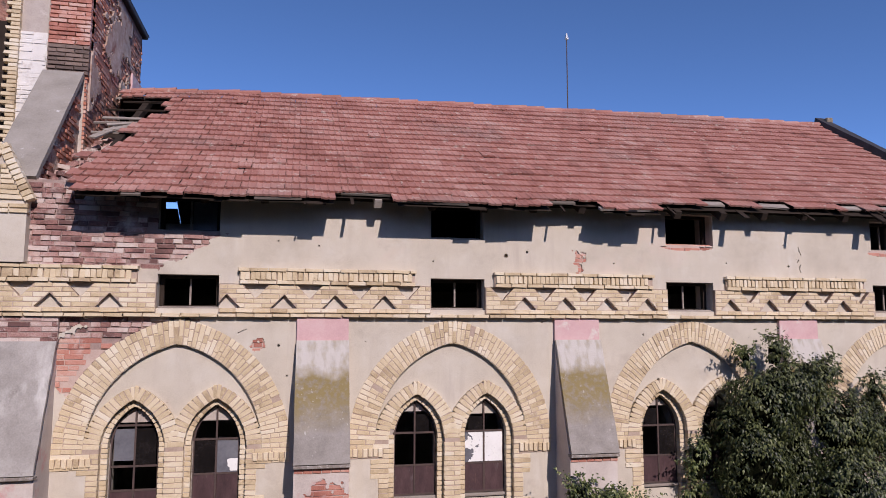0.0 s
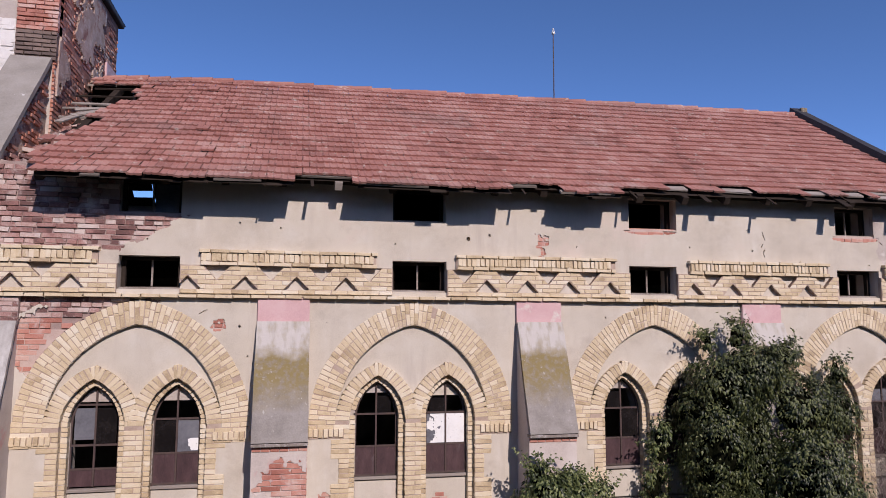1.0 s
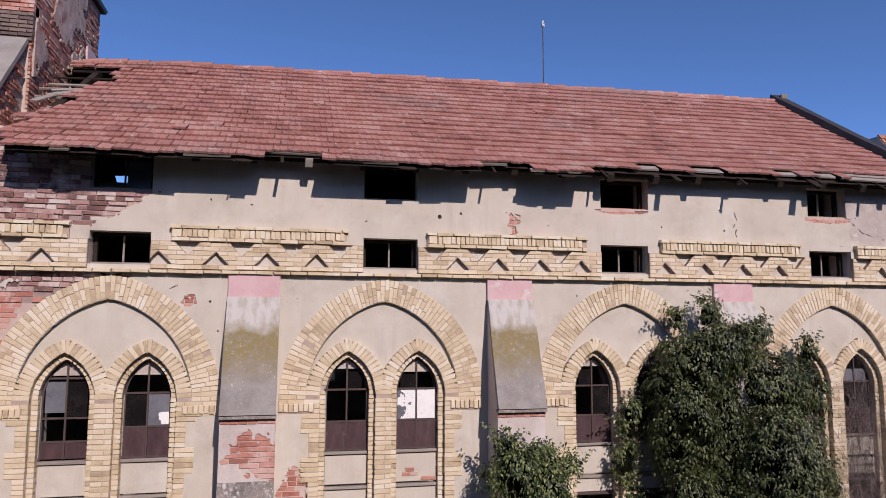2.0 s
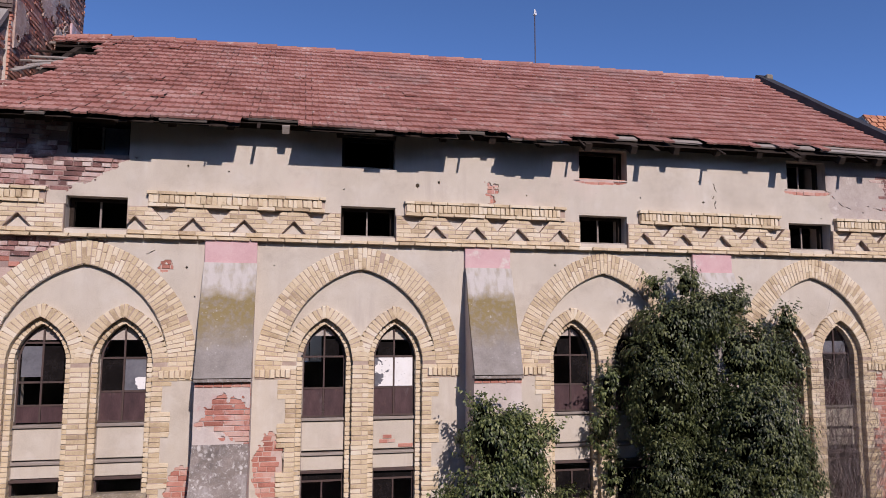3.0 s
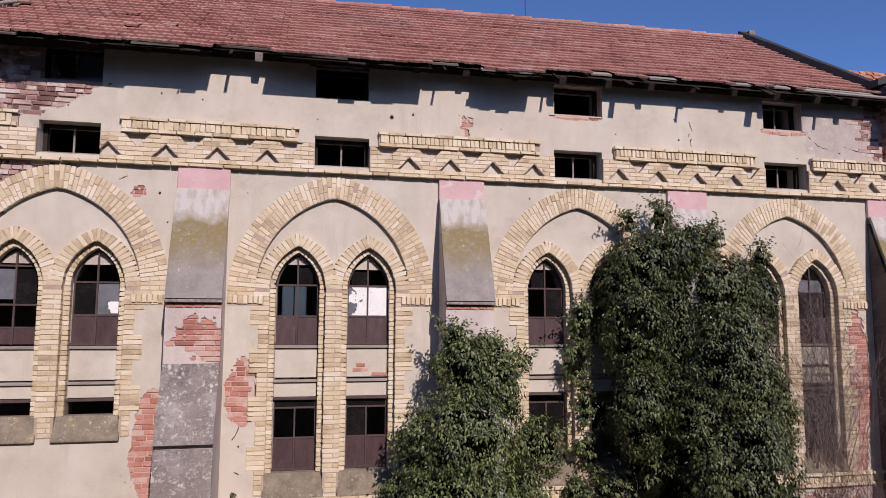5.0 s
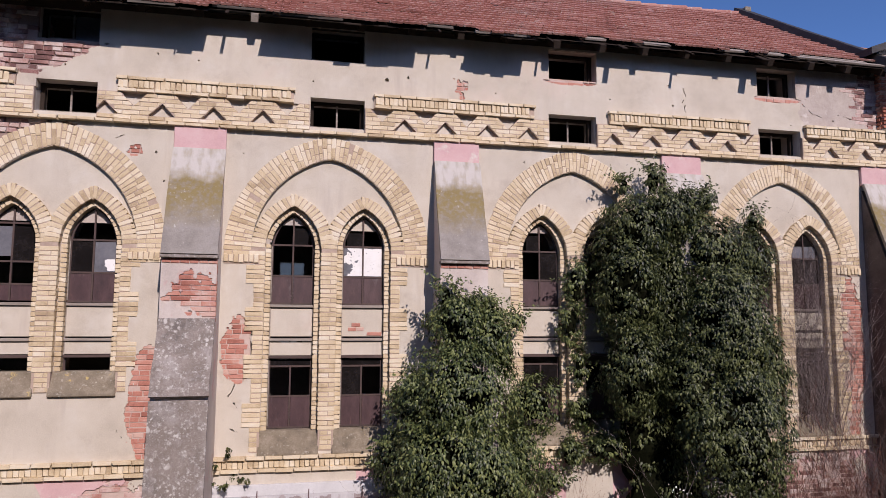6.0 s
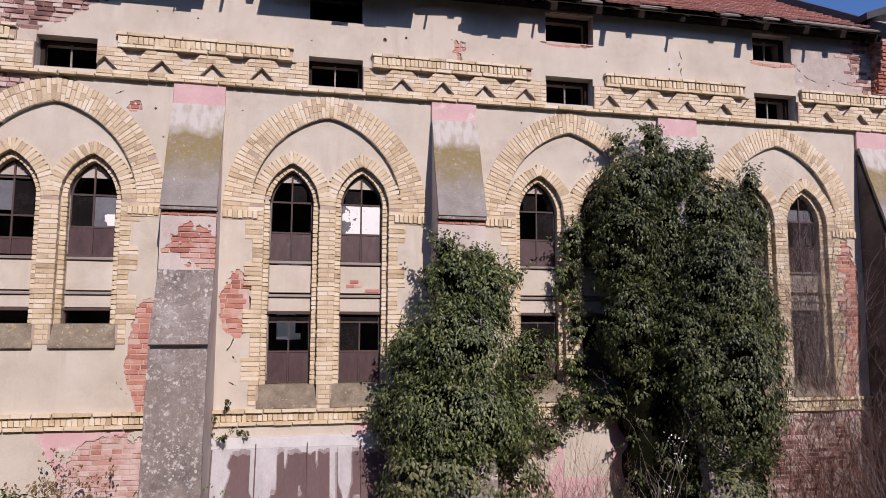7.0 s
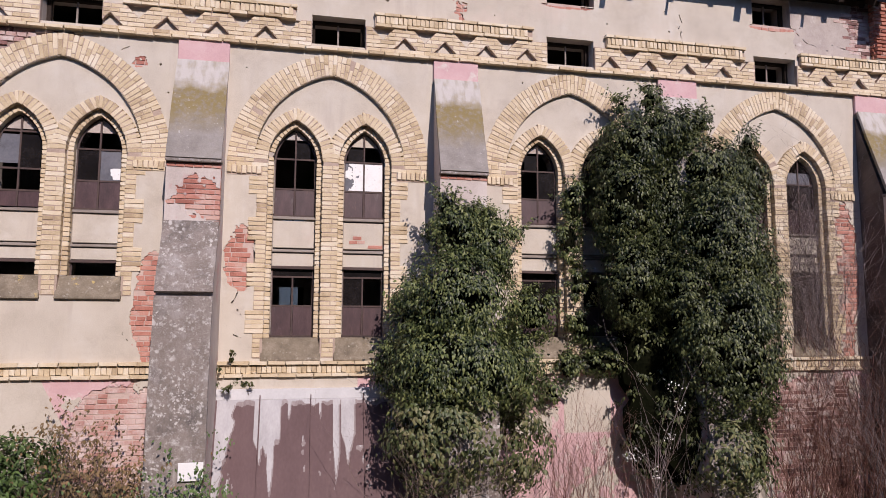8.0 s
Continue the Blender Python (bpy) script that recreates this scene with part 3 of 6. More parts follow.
tagged(part("wall_gable", bm, INSIDE), "inner gable wall closing the attic", "wall", kind="structure")

# unseen dark walls behind the viewpoint and far sides, added to block skylight
SKY_BLOCK = material("sky_blocking_wall", [(0.02, 0.022, 0.012), (0.035, 0.038, 0.02), (0.055, 0.05, 0.03)], 0.8, 6, 0.95, 0.8, 0.05)
tagged(box("wall_skyblock", -50, 50, -31, -30, -0.2, 17, SKY_BLOCK, bevel=0), "unseen dark wall added to block sky light", "wall", kind="structure")
tagged(box("wall_skyblock_west", -51, -50, -31, 30, -0.2, 9, SKY_BLOCK, bevel=0), "unseen dark wall added to block sky light", "wall", kind="structure")
tagged(box("wall_skyblock_east", 50, 51, -31, 30, -0.2, 9, SKY_BLOCK, bevel=0), "unseen dark wall added to block sky light", "wall", kind="structure")


# ---- roof ----
EAVE_Y, RIDGE_Y, ROWS_UP = -0.62, 4.06, 20


def ridge_z(x):
    return float(np.interp(x, (-6.2, -3.6, 1.3, 6.9, 10.9), (12.40, 12.54, 12.62, 12.71, 12.76)))


def eave_z(x):
    return float(np.interp(x, (-5.2, -1, 4.6, 9.0, 10.9), (9.49, 9.51, 9.53, 9.57, 9.55)))


def on_roof(x, s):
    """A point of the tiled slope: x along it, s from eave (0) to ridge (1)."""
    return Vector((x, EAVE_Y + (RIDGE_Y - EAVE_Y) * s, eave_z(x) + (ridge_z(x) - eave_z(x)) * s - 0.05 * math.sin(math.pi * s)))


def edge_left(row):
    if row >= 18:
        return -5.72
    if row < 7:
        return -5.30 + 0.12 * math.sin(row * 2.3)
    return -5.02 + (0.34 if 13 <= row <= 17 else 0.0) + 0.16 * math.sin(row * 2.3)


def tile_here(x, row):
    if row == 0:
        return -5.1 < x < -1.58 or -0.62 < x < 1.82 or 2.72 < x < 3.72
    if row == 1 and (4.72 < x < 5.08 or 5.85 < x < 6.32 or 7.40 < x < 7.92 or 8.35 < x < 8.66 or 8.9 < x):
        return False
    return True


roof = thing("roof", "long red clay tile roof, sagging, with missing tiles", "roof", place=(2.5, 1.7, 9.5))
TILE_W, TILE_L = 0.212, 0.37
PROFILE = ((-0.5, 0.0), (-0.40, 0.011), (-0.27, 0.001), (-0.08, 0.0), (0.02, 0.010), (0.13, 0.0), (0.36, 0.001), (0.497, 0.006))


def tile_shape():
    vs, fs = [], []
    for v, lift in ((0.0, 0.040), (1.0, 0.0)):
        for u, h in PROFILE:
            vs.append((u * TILE_W, v * TILE_L, h + lift))
    n = len(PROFILE)
    for u, h in PROFILE:
        vs.append((u * TILE_W, 0.004, h + 0.040 - 0.034))
    for k in range(n - 1):
        fs.append((k, k + 1, n + k + 1, n + k))
        fs.append((2 * n + k, 2 * n + k + 1, k + 1, k))
    return vs, fs


tv, tf = tile_shape()
tile_mesh = bpy.data.meshes.new("roof_tile")
tile_mesh.from_pydata(tv, [], tf)
tile_mesh.materials.append(TILE)
field_v, field_f, singles = [], [], 0
rng = random.Random(11)
for row in range(ROWS_UP):
    count = int((11.0 - edge_left(row)) / TILE_W)
    for k in range(count):
        x = 10.95 - TILE_W * (k + 0.5 + 0.5 * (row % 2)) + 0.004 * math.sin(k * 1.7)
        if not tile_here(x, row) or (row > 1 and rng.random() < 0.0002):
            continue
        s = row / ROWS_UP + 0.004 * noise.noise(Vector((x * 0.9, row * 1.7, 0))) + 0.003 * noise.noise(Vector((x * 2.6, row * 3.1, 5))) + rng.uniform(-0.0012, 0.0012) - (0.012 * rng.random() ** 2 if row < 2 else 0)
        p, q = on_roof(x, s), on_roof(x, s + 0.05)
        up = (q - p).normalized()
        side = (on_roof(x + 0.1, s) - on_roof(x - 0.1, s)).normalized()
        up = (up + side * rng.uniform(-0.008, 0.008)).normalized()
        nrm = side.cross(up).normalized()
        lift = rng.uniform(-0.002, 0.003) + 0.012 * noise.noise(Vector((x * 0.8, row * 0.9, 9))) + (0.018 if rng.random() < 0.012 else 0)
        m = Matrix((side, up, nrm)).transposed().to_4x4()
        m.translation = p + nrm * lift
        if row < 4 and -2.2 < x < 9.0 and singles < 300:
            ob = new("roof_tile", tile_mesh)
            ob.matrix_world = m
            ob.parent = roof
            ob.matrix_parent_inverse = Matrix.Translation(roof.location).inverted()
            singles += 1
        else:
            base = len(field_v)
            field_v.extend(m @ Vector(v) - roof.location for v in tv)
            field_f.extend(tuple(base + i for i in f) for f in tf)
tagged(mesh_object("tile_field", field_v, field_f, TILE_FIELD, roof, "faded red interlocking clay tiles"), kind="stuff")


def roof_bar(name, x0, s0, x1, s1, w, h, drop, mat, label=""):
    """A timber lying under the tiles, from one point of the slope to another."""
    a, b = on_roof(x0, s0), on_roof(x1, s1)
    along = (b - a).normalized()
    up = (on_roof(x0, s0 + 0.05) - on_roof(x0, s0)).normalized()
    nrm = Vector((1, 0, 0)).cross(up).normalized()
    across = along.cross(nrm).normalized()
    bm = bmesh.new()
    vs = []
    for e in (a, b):
        for i, j in ((-1, 0), (1, 0), (1, 1), (-1, 1)):
            vs.append(bm.verts.new(e + across * (i * w / 2 + rng.uniform(-0.006, 0.006)) - nrm * (drop + j * h) - roof.location))
    bm.faces.new(vs[:4])
    bm.faces.new(vs[4:])
    for k in range(4):
        j = (k + 1) % 4
        bm.faces.new((vs[k], vs[j], vs[4 + j], vs[4 + k]))
    return part(name, bm, mat, roof, label)


for k in range(-5, 15):
    x = -0.90 + 0.84 * k
    if -5.7 < x < 10.9:
        roof_bar("rafter", x, 0.035 + 0.01 * math.sin(k * 5.1), x, 0.985, 0.11, 0.13, 0.07, DARK_WOOD if k not in (0,) else WOOD)
for row in (10, 12, 15, 17, 18):
    roof_bar("batten", -5.72 + 0.1 * (row % 3), row / ROWS_UP + 0.03, -4.2, row / ROWS_UP + 0.03 + (0.02 if row == 12 else 0), 0.04, 0.03, 0.03, DARK_WOOD if row % 2 else WOOD)
roof_bar("loose_board", -5.4, 0.52, -4.95, 0.585, 0.13, 0.025, -0.02, WOOD, "grey loose roof board")
roof_bar("loose_board", -5.45, 0.593, -4.95, 0.62, 0.10, 0.025, 0.0, WOOD, "grey loose roof board")
roof_bar("loose_board", -5.5, 0.45, -5.25, 0.56, 0.12, 0.025, -0.01, WOOD, "grey loose roof board")
roof_bar("loose_board", -5.62, 0.67, -4.95, 0.665, 0.09, 0.025, 0.0, WOOD, "grey loose roof board")
# boards and fascia that show along the eave where tiles are gone
for x0, x1, s, w in ((-2.72, -2.05, 0.004, 0.09), (-4.5, -4.25, -0.004, 0.10), (-0.62, 0.47, 0.012, 0.09), (-1.55, -0.6, 0.055, 0.10), (1.85, 2.3, 0.04, 0.07), (2.65, 3.6, 0.008, 0.10),
                     (4.70, 5.10, 0.075, 0.16), (5.83, 6.35, 0.075, 0.16), (7.38, 7.95, 0.075, 0.16), (8.33, 8.70, 0.075, 0.16), (8.85, 11.05, 0.06, 0.14), (8.85, 10.6, 0.095, 0.12)):
    roof_bar("eave_board", x0, s, x1, s + rng.uniform(-0.006, 0.006), w, 0.03, 0.004, WOOD if x0 > 2.6 else GREY_WOOD, "bleached split eave board" if x0 > 2.6 else "grey split eave board")
lath = random.Random(23)
for x, w, out in ((-3.25, 0.16, 0.006), (-2.95, 0.30, 0.010), (-2.0, 0.03, 0.016), (-1.86, 0.22, 0.012), (-1.30, 0.05, 0.004), (0.62, 0.26, 0.012), (1.2, 0.34, 0.008),
                  (2.05, 0.03, 0.002), (3.3, 0.24, 0.010), (4.0, 0.04, 0.0), (5.32, 0.10, 0.004), (6.62, 0.05, 0.006), (8.1, 0.14, 0.006), (9.55, 0.06, 0.0)):
    roof_bar("eave_lath", x, -out, x + lath.uniform(-0.02, 0.02), 0.10, w, 0.015, 0.05 + lath.uniform(0, 0.02), DARK_WOOD, "splintered lath end")
roof_bar("wall_plate", -5.15, 0.118, 10.9, 0.118, 0.14, 0.14, 0.16, DARK_WOOD)

# light-blocking sheet added below the tiles, open by the tower; rear slope with gap
deck_v, deck_f = [], []


def deck(x0, x1, s0, s1, rear=False, low=0.0):
    n = len(deck_v)
    for x, s in ((x0, s0), (x1, s0), (x1, s1), (x0, s1)):
        p = on_roof(x, s)
        if rear:
            p.y = 2 * RIDGE_Y - p.y
        deck_v.append(p - Vector((0, 0, 0.075 + low)) - roof.location)
    deck_f.append((n, n + 1, n + 2, n + 3))


deck(-4.6, 10.95, 0.05, 0.985)
deck(-5.2, -4.6, 0.05, 0.40)
for a, b in ((-5.1, -1.58), (-0.62, 1.82), (2.72, 3.72)):
    deck(a, b, 0.004, 0.06)
# dropped dark sheet puts shade into the open hole by the tower
deck(-5.72, -4.4, 0.42, 0.93, low=0.5)
deck(-5.72, -4.6, 0.93, 0.985)
for a, b, c, d in ((-7.2, -5.72, 0, 0.985), (-5.72, -5.46, 0, 0.985), (-5.46, -4.98, 0, 0.37), (-5.46, -4.98, 0.412, 0.985), (-4.98, 10.95, 0, 0.985)):
    deck(a, b, c, d, True)
mesh_object("light_block_sheet", deck_v, deck_f, DARK_WOOD, roof, "dark added sheet under the tiles, and plain rear slope")
for k in range(39):
    x = -5.5 + 0.425 * k
    if x > 10.75:
        break
    a, b = on_roof(x, 1.0), on_roof(x + 0.45, 1.0)
    bm = bmesh.new()
    ring = [[bm.verts.new(Vector((p.x, p.y + 0.115 * r * math.cos(t), p.z - 0.028 + 0.085 * r * math.sin(t) + 0.012 * math.sin(1.7 * k))) - roof.location) for t in np.linspace(-0.3, math.pi + 0.3, 9)] for p, r in ((a, 0.84), (b, 1.12))]
    for i in range(8):
        bm.faces.new((ring[0][i], ring[0][i + 1], ring[1][i + 1], ring[1][i]))
    bm.faces.new(ring[1])
    part("ridge_tile", bm, TILE, roof)
# dark verge along the right end and the stone at its top
a, b = on_roof(11.0, -0.02), on_roof(11.0, 1.02)
bm = bmesh.new()
vs = [bm.verts.new(p + Vector((dx, 0, dz)) - roof.location) for p in (a, b) for dx, dz in ((-0.16, -0.12), (0.20, -0.12), (0.20, 0.13), (-0.10, 0.15))]
for f in ((0, 1, 2, 3), (7, 6, 5, 4), (0, 4, 5, 1), (1, 5, 6, 2), (2, 6, 7, 3), (3, 7, 4, 0)):
    bm.faces.new([vs[i] for i in f])
bmesh.ops.subdivide_edges(bm, edges=list(bm.edges), cuts=5, use_grid_fill=True)
for v in bm.verts:
    v.co.z += 0.03 * noise.noise(v.co * 3.0)
part("verge", bm, TAR, roof, "black tarred verge of the roof")
tagged(box("ridge_stone", 11.06, 11.24, 3.92, 4.15, 12.72, 12.93, SILL_STONE, bevel=0.02), "pale block at the end of the ridge", "stone")

# ---- buttresses ----
def cap_material():
    """Limewash at the top, then yellow moss, then bare grey concrete, with ragged borders."""
    m = material("mossy_cap", [(0.19, 0.17, 0.155), (0.26, 0.235, 0.215), (0.33, 0.30, 0.28)], 4, 45, 0.95, 0.6, 0.01,
                 stain=[((0.36, 0.33, 0.31), 9.0, (0.62, 0.67))])
    t = m.node_tree
    n, l = t.nodes, t.links
    base = n["Principled BSDF"].inputs["Base Color"].links[0].from_socket
    geo = n.new("ShaderNodeNewGeometry")
    sep = n.new("ShaderNodeSeparateXYZ")
    l.new(geo.outputs["Position"], sep.inputs["Vector"])
    wave = n.new("ShaderNodeTexNoise")
    wave.inputs["Scale"].default_value, wave.inputs["Detail"].default_value = 3.5, 8
    mp = n.new("ShaderNodeMapping")
    mp.inputs["Scale"].default_value = (1.0, 1, 0.9)
    l.new(geo.outputs["Position"], mp.inputs["Vector"])
    l.new(mp.outputs["Vector"], wave.inputs["Vector"])
    shift = n.new("ShaderNodeMath")
    shift.operation = "MULTIPLY_ADD"
    shift.inputs[1].default_value = 0.40
    l.new(wave.outputs["Fac"], shift.inputs[0])
    l.new(sep.outputs["Z"], shift.inputs[2])
    streak, grain = n.new("ShaderNodeTexNoise"), n.new("ShaderNodeTexNoise")
    smp = n.new("ShaderNodeMapping")
    smp.inputs["Scale"].default_value = (9.0, 9.0, 1.1)
    l.new(geo.outputs["Position"], smp.inputs["Vector"])
    l.new(smp.outputs["Vector"], streak.inputs["Vector"])
    streak.inputs["Scale"].default_value, streak.inputs["Detail"].default_value = 1.0, 6
    grain.inputs["Scale"].default_value, grain.inputs["Detail"].default_value = 14.0, 6
    l.new(geo.outputs["Position"], grain.inputs["Vector"])
    for lo, hi, c, veil, span in ((6.30, 6.75, (0.225, 0.168, 0.058), grain, (0.36, 0.54)), (7.08, 7.24, (0.52, 0.49, 0.47), streak, (0.34, 0.56))):
        r = n.new("ShaderNodeMapRange")
        r.inputs["From Min"].default_value, r.inputs["From Max"].default_value = lo, hi
        l.new(shift.outputs[0], r.inputs["Value"])
        v = n.new("ShaderNodeMapRange")
        v.inputs["From Min"].default_value, v.inputs["From Max"].default_value = span
        v.inputs["To Min"].default_value, v.inputs["To Max"].default_value = 0.40, 0.86
        l.new(veil.outputs["Fac"], v.inputs["Value"])
        through_veil = n.new("ShaderNodeMath")
        through_veil.operation = "MULTIPLY"
        l.new(r.outputs["Result"], through_veil.inputs[0])
        l.new(v.outputs["Result"], through_veil.inputs[1])
        mx = n.new("ShaderNodeMix")
        mx.data_type = "RGBA"
        l.new(through_veil.outputs[0], mx.inputs["Factor"])
        l.new(base, mx.inputs["A"])
        mx.inputs["B"].default_value = (*c, 1)
        base = mx.outputs["Result"]
    l.new(base, n["Principled BSDF"].inputs["Base Color"])
    return m


MOSS = cap_material()
lichen(MOSS, 20.0, 0.30, (0.46, 0.44, 0.41), 0.35, 2.0, (0.50, 0.66))
PALE_CAP = material("pale_weathered_cap", [(0.22, 0.20, 0.185), (0.31, 0.285, 0.265), (0.40, 0.37, 0.35)], 2.5, 45, 0.95, 0.6, 0.01, stain=[((0.17, 0.15, 0.14), 3.0, (0.56, 0.72))])
streaks(PALE_CAP, (0.56, 0.54, 0.52), 6.0, 0.6, (0.45, 0.62), 0.9)
PIER = material("buttress_render", [(0.40, 0.34, 0.31), (0.52, 0.45, 0.41), (0.60, 0.54, 0.50)], 1.8, 50, 0.95, 0.6, 0.008,
                stain=[((0.50, 0.31, 0.29), 1.3, (0.55, 0.62)), ((0.24, 0.20, 0.19), 2.0, (0.62, 0.76))])

streaks(PIER, (0.60, 0.54, 0.50), 5.0, 0.5, (0.5, 0.7), 0.7)


# Deep shade on the last buttress is put into its dark body colour.
FLANK_SHADE = material("shade_dark_render", [(0.06, 0.047, 0.042), (0.11, 0.085, 0.075), (0.17, 0.135, 0.12)], 1.8, 50, 0.95, 0.7, 0.01, stain=[((0.04, 0.034, 0.03), 1.1, (0.5, 0.66))])


def slope_slab(name, x0, x1, a, b, thick, mat, parent, label="", rough=0.0):
    """A sloping cap from (y, z) a at the top to b at the bottom."""
    d = Vector((b[0] - a[0], b[1] - a[1])).normalized()
    nx, nz = d[1], -d[0]
    bm = bmesh.new()
    cuts = 9
    rows = []
    for k in range(cuts + 1):
        y, z = a[0] + (b[0] - a[0]) * k / cuts, a[1] + (b[1] - a[1]) * k / cuts
        rows.append([(x0, y, z), (x0, y - abs(nx) * thick, z + abs(nz) * thick), (x1, y - abs(nx) * thick, z + abs(nz) * thick), (x1, y, z)])
    vs = [[bm.verts.new(p) for p in r] for r in rows]
    for k in range(cuts):
        for j in range(4):
            i = (j + 1) % 4
            bm.faces.new((vs[k][j], vs[k][i], vs[k + 1][i], vs[k + 1][j]))
    bm.faces.new(vs[0])
    bm.faces.new(vs[-1][::-1])
    for v in bm.verts:
        w = v.co + Vector((x0, 0, 0))
        v.co += Vector((noise.noise(w * 4.0), noise.noise(w * 4.0 + Vector((9, 0, 0))), 0)) * rough
    bmesh.ops.bevel(bm, geom=[e for e in bm.edges if e.calc_face_angle(0) > 0.8], offset=0.01, segments=1, affect="EDGES")
    return part(name, bm, mat, parent, label)


def buttress(cx, label, bare=0.0, dirt=CONCRETE, flank=None):
    top = thing("buttress", label, "buttress", "", "buttresses", (cx, 0, 0))
    w = 0.39
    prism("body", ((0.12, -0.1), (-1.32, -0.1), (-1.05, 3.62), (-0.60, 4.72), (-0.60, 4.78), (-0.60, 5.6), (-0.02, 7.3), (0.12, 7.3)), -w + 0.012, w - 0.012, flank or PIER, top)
    if cx < -5:
        box("bedding", -w, w, -0.045, 0.09, 7.40, 7.77, OLD_MORTAR, top, "", 0.006)
        for c in range(5):
            for k in range(4):
                a, b = max(-w, -w - 0.14 * (c % 2) + 0.28 * k), min(w, -w - 0.14 * (c % 2) + 0.28 * (k + 1))
                if b - a > 0.05:
                    piece("brick", OLD_MESHES, top, (a + b) / 2, -0.01, 7.44 + 0.075 * c, b - a - 0.012, 0.09, 0.062)
    else:
        box("pink_panel", -w, w, -0.06, 0.09, 7.40, 7.80, PINK, top, "faded pink painted panel", 0.006)
    cap = slope_slab("cap", -w - 0.004, w + 0.004, (-0.055, 7.41), (-0.655, 5.70), 0.05, MOSS if cx > -5 else PALE_CAP, top, "sloping cap, limewashed above and mossy below", 0.010)
    box("cap_lip", -w - 0.008, w + 0.008, -0.70, -0.54, 5.655, 5.70, dirt, cap, bevel=0.008)
    if -3 < cx < 5:
        for k in range(6):
            piece("brick", RED_MESHES, top, -w + 0.065 + 0.13 * k, -0.60, 5.615, 0.12, 0.08, 0.062)
    # front render of the pier, broken open over red brick
    gone = lambda x, z: (((x - 0.10) / 0.36) ** 2 + ((z - 5.16) / 0.30) ** 2 < 1.0 + 1.8 * (rough_noise(x + cx, z, 5) - 0.5) + 1.3 * (value_noise(x, z, 15.0, 9) - 0.5)) | ((x > 0.2) & (z < 5.0) & (z > 4.75)) if bare else (x > 9)
    slab("front_render", lambda x, z: ~gone(x, z), -w, w, 4.72, 5.65, -0.625, -0.57, PIER, top, "patchy pale render", cell=0.0125)
    if bare:
        for c in range(12):
            z = 4.76 + 0.077 * c
            x = -w + (0.0 if c % 2 else -0.14)
            while x < w:
                a, b = max(x, -w), min(x + 0.28, w + 0.004)
                if b - a > 0.05 and (gone(np.array([(a + b) / 2]), np.array([z]))[0] or b > w):
                    piece("brick", RED_MESHES, top, (a + b) / 2, -0.575, z, b - a - 0.012, 0.08, 0.064)
                x += 0.28
    slope_slab("middle_slope", -w, w, (-0.60, 4.76), (-1.085, 3.70), 0.05, dirt, top, "rough grey lichen-spotted slope", 0.012)
    slope_slab("lower_face", -w + 0.004, w - 0.004, (-1.06, 3.655), (-1.33, -0.05), 0.06, dirt, top, "rough grey lichen-spotted face", 0.012)
    return top


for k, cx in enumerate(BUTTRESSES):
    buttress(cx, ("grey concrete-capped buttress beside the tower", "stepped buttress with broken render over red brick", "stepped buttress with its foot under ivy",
                  "stepped buttress hidden under thick ivy", "stepped buttress in deep side shadow")[k], 1.0 if k == 1 else 0.0, CONCRETE, FLANK_SHADE if k == 4 else None)


# ---- windows and brickwork ----
def arc_bricks(parent, cx, spring, r0, e, lengths, y, deep, course=0.072, meshes=YELLOW_MESHES, name="brick", flare=0.0):
    """Rings of bricks on a pointed arch: radial, from r0 outward by each length in turn."""
    r_mid = r0 + sum(lengths) / 2
    top = math.acos(e / (r0 + sum(lengths)))
    n = int(round(r_mid * top / course))
    for side in (-1, 1):
        for k in range(n):
            a = (k + 0.5) * top / n
            r = r0
            ls = lengths[::-1] if k % 2 else lengths
            for length in ls:
                length *= 1 + flare * (1 - a / top)
                rm = r + length / 2
                x, z = side * (rm * math.cos(a) - e), spring + rm * math.sin(a)
                r += length
                if side * x < 0.018:
                    continue
                th = rm * top / n - 0.011
                tilt = random.uniform(-0.003, 0.003)
                if random.random() < 0.004:
                    continue
                piece(name, meshes, parent, cx + x, y + deep / 2 + tilt, z, length - 0.011, deep, th, turn=-math.degrees(a) * side + (180 if side < 0 else 0))


def ring_bricks(parent, y, deep, courses=34):
    """The ring of a blind arch, wider at its foot than at its point: each course a long and a short brick in turn."""
    t_in, t_out = math.acos(ARCH_E / ARCH_R), math.acos(OUT_E / OUT_R)
    at = lambda f, g: Vector((ARCH_R * math.cos(f * t_in) - ARCH_E, ARCH_R * math.sin(f * t_in))) * (1 - g) + Vector((OUT_R * math.cos(f * t_out) - OUT_E, OUT_R * math.sin(f * t_out))) * g
    for side in (-1, 1):
        for k in range(courses):
            f = (k + 0.5) / courses
            a, b = at(f, 0.0), at(f, 1.0)
            d = b - a
            turn = math.degrees(math.atan2(d.y, d.x))
            g = 0.0
            for share in random.choice(((0.33, 0.33, 0.34), (0.64, 0.36))) if (k + (side > 0)) % 2 else random.choice(((0.32, 0.68), (0.5, 0.5), (0.2, 0.46, 0.34))):
                g1 = 1.0 if g + share > 0.98 else g + share + random.uniform(-0.02, 0.02)
                m = at(f, (g + g1) / 2)
                th = (at(f + 0.5 / courses, (g + g1) / 2) - at(f - 0.5 / courses, (g + g1) / 2)).length - 0.009
                if m.x > 0.018 and random.random() > 0.004:
                    piece("brick", YELLOW_MESHES, parent, side * m.x, y + deep / 2 + random.uniform(-0.004, 0.004), SPRING + m.y, d.length * (g1 - g) - 0.010, deep, th, turn=-turn * side + (180 if side < 0 else 0))
                g = g1


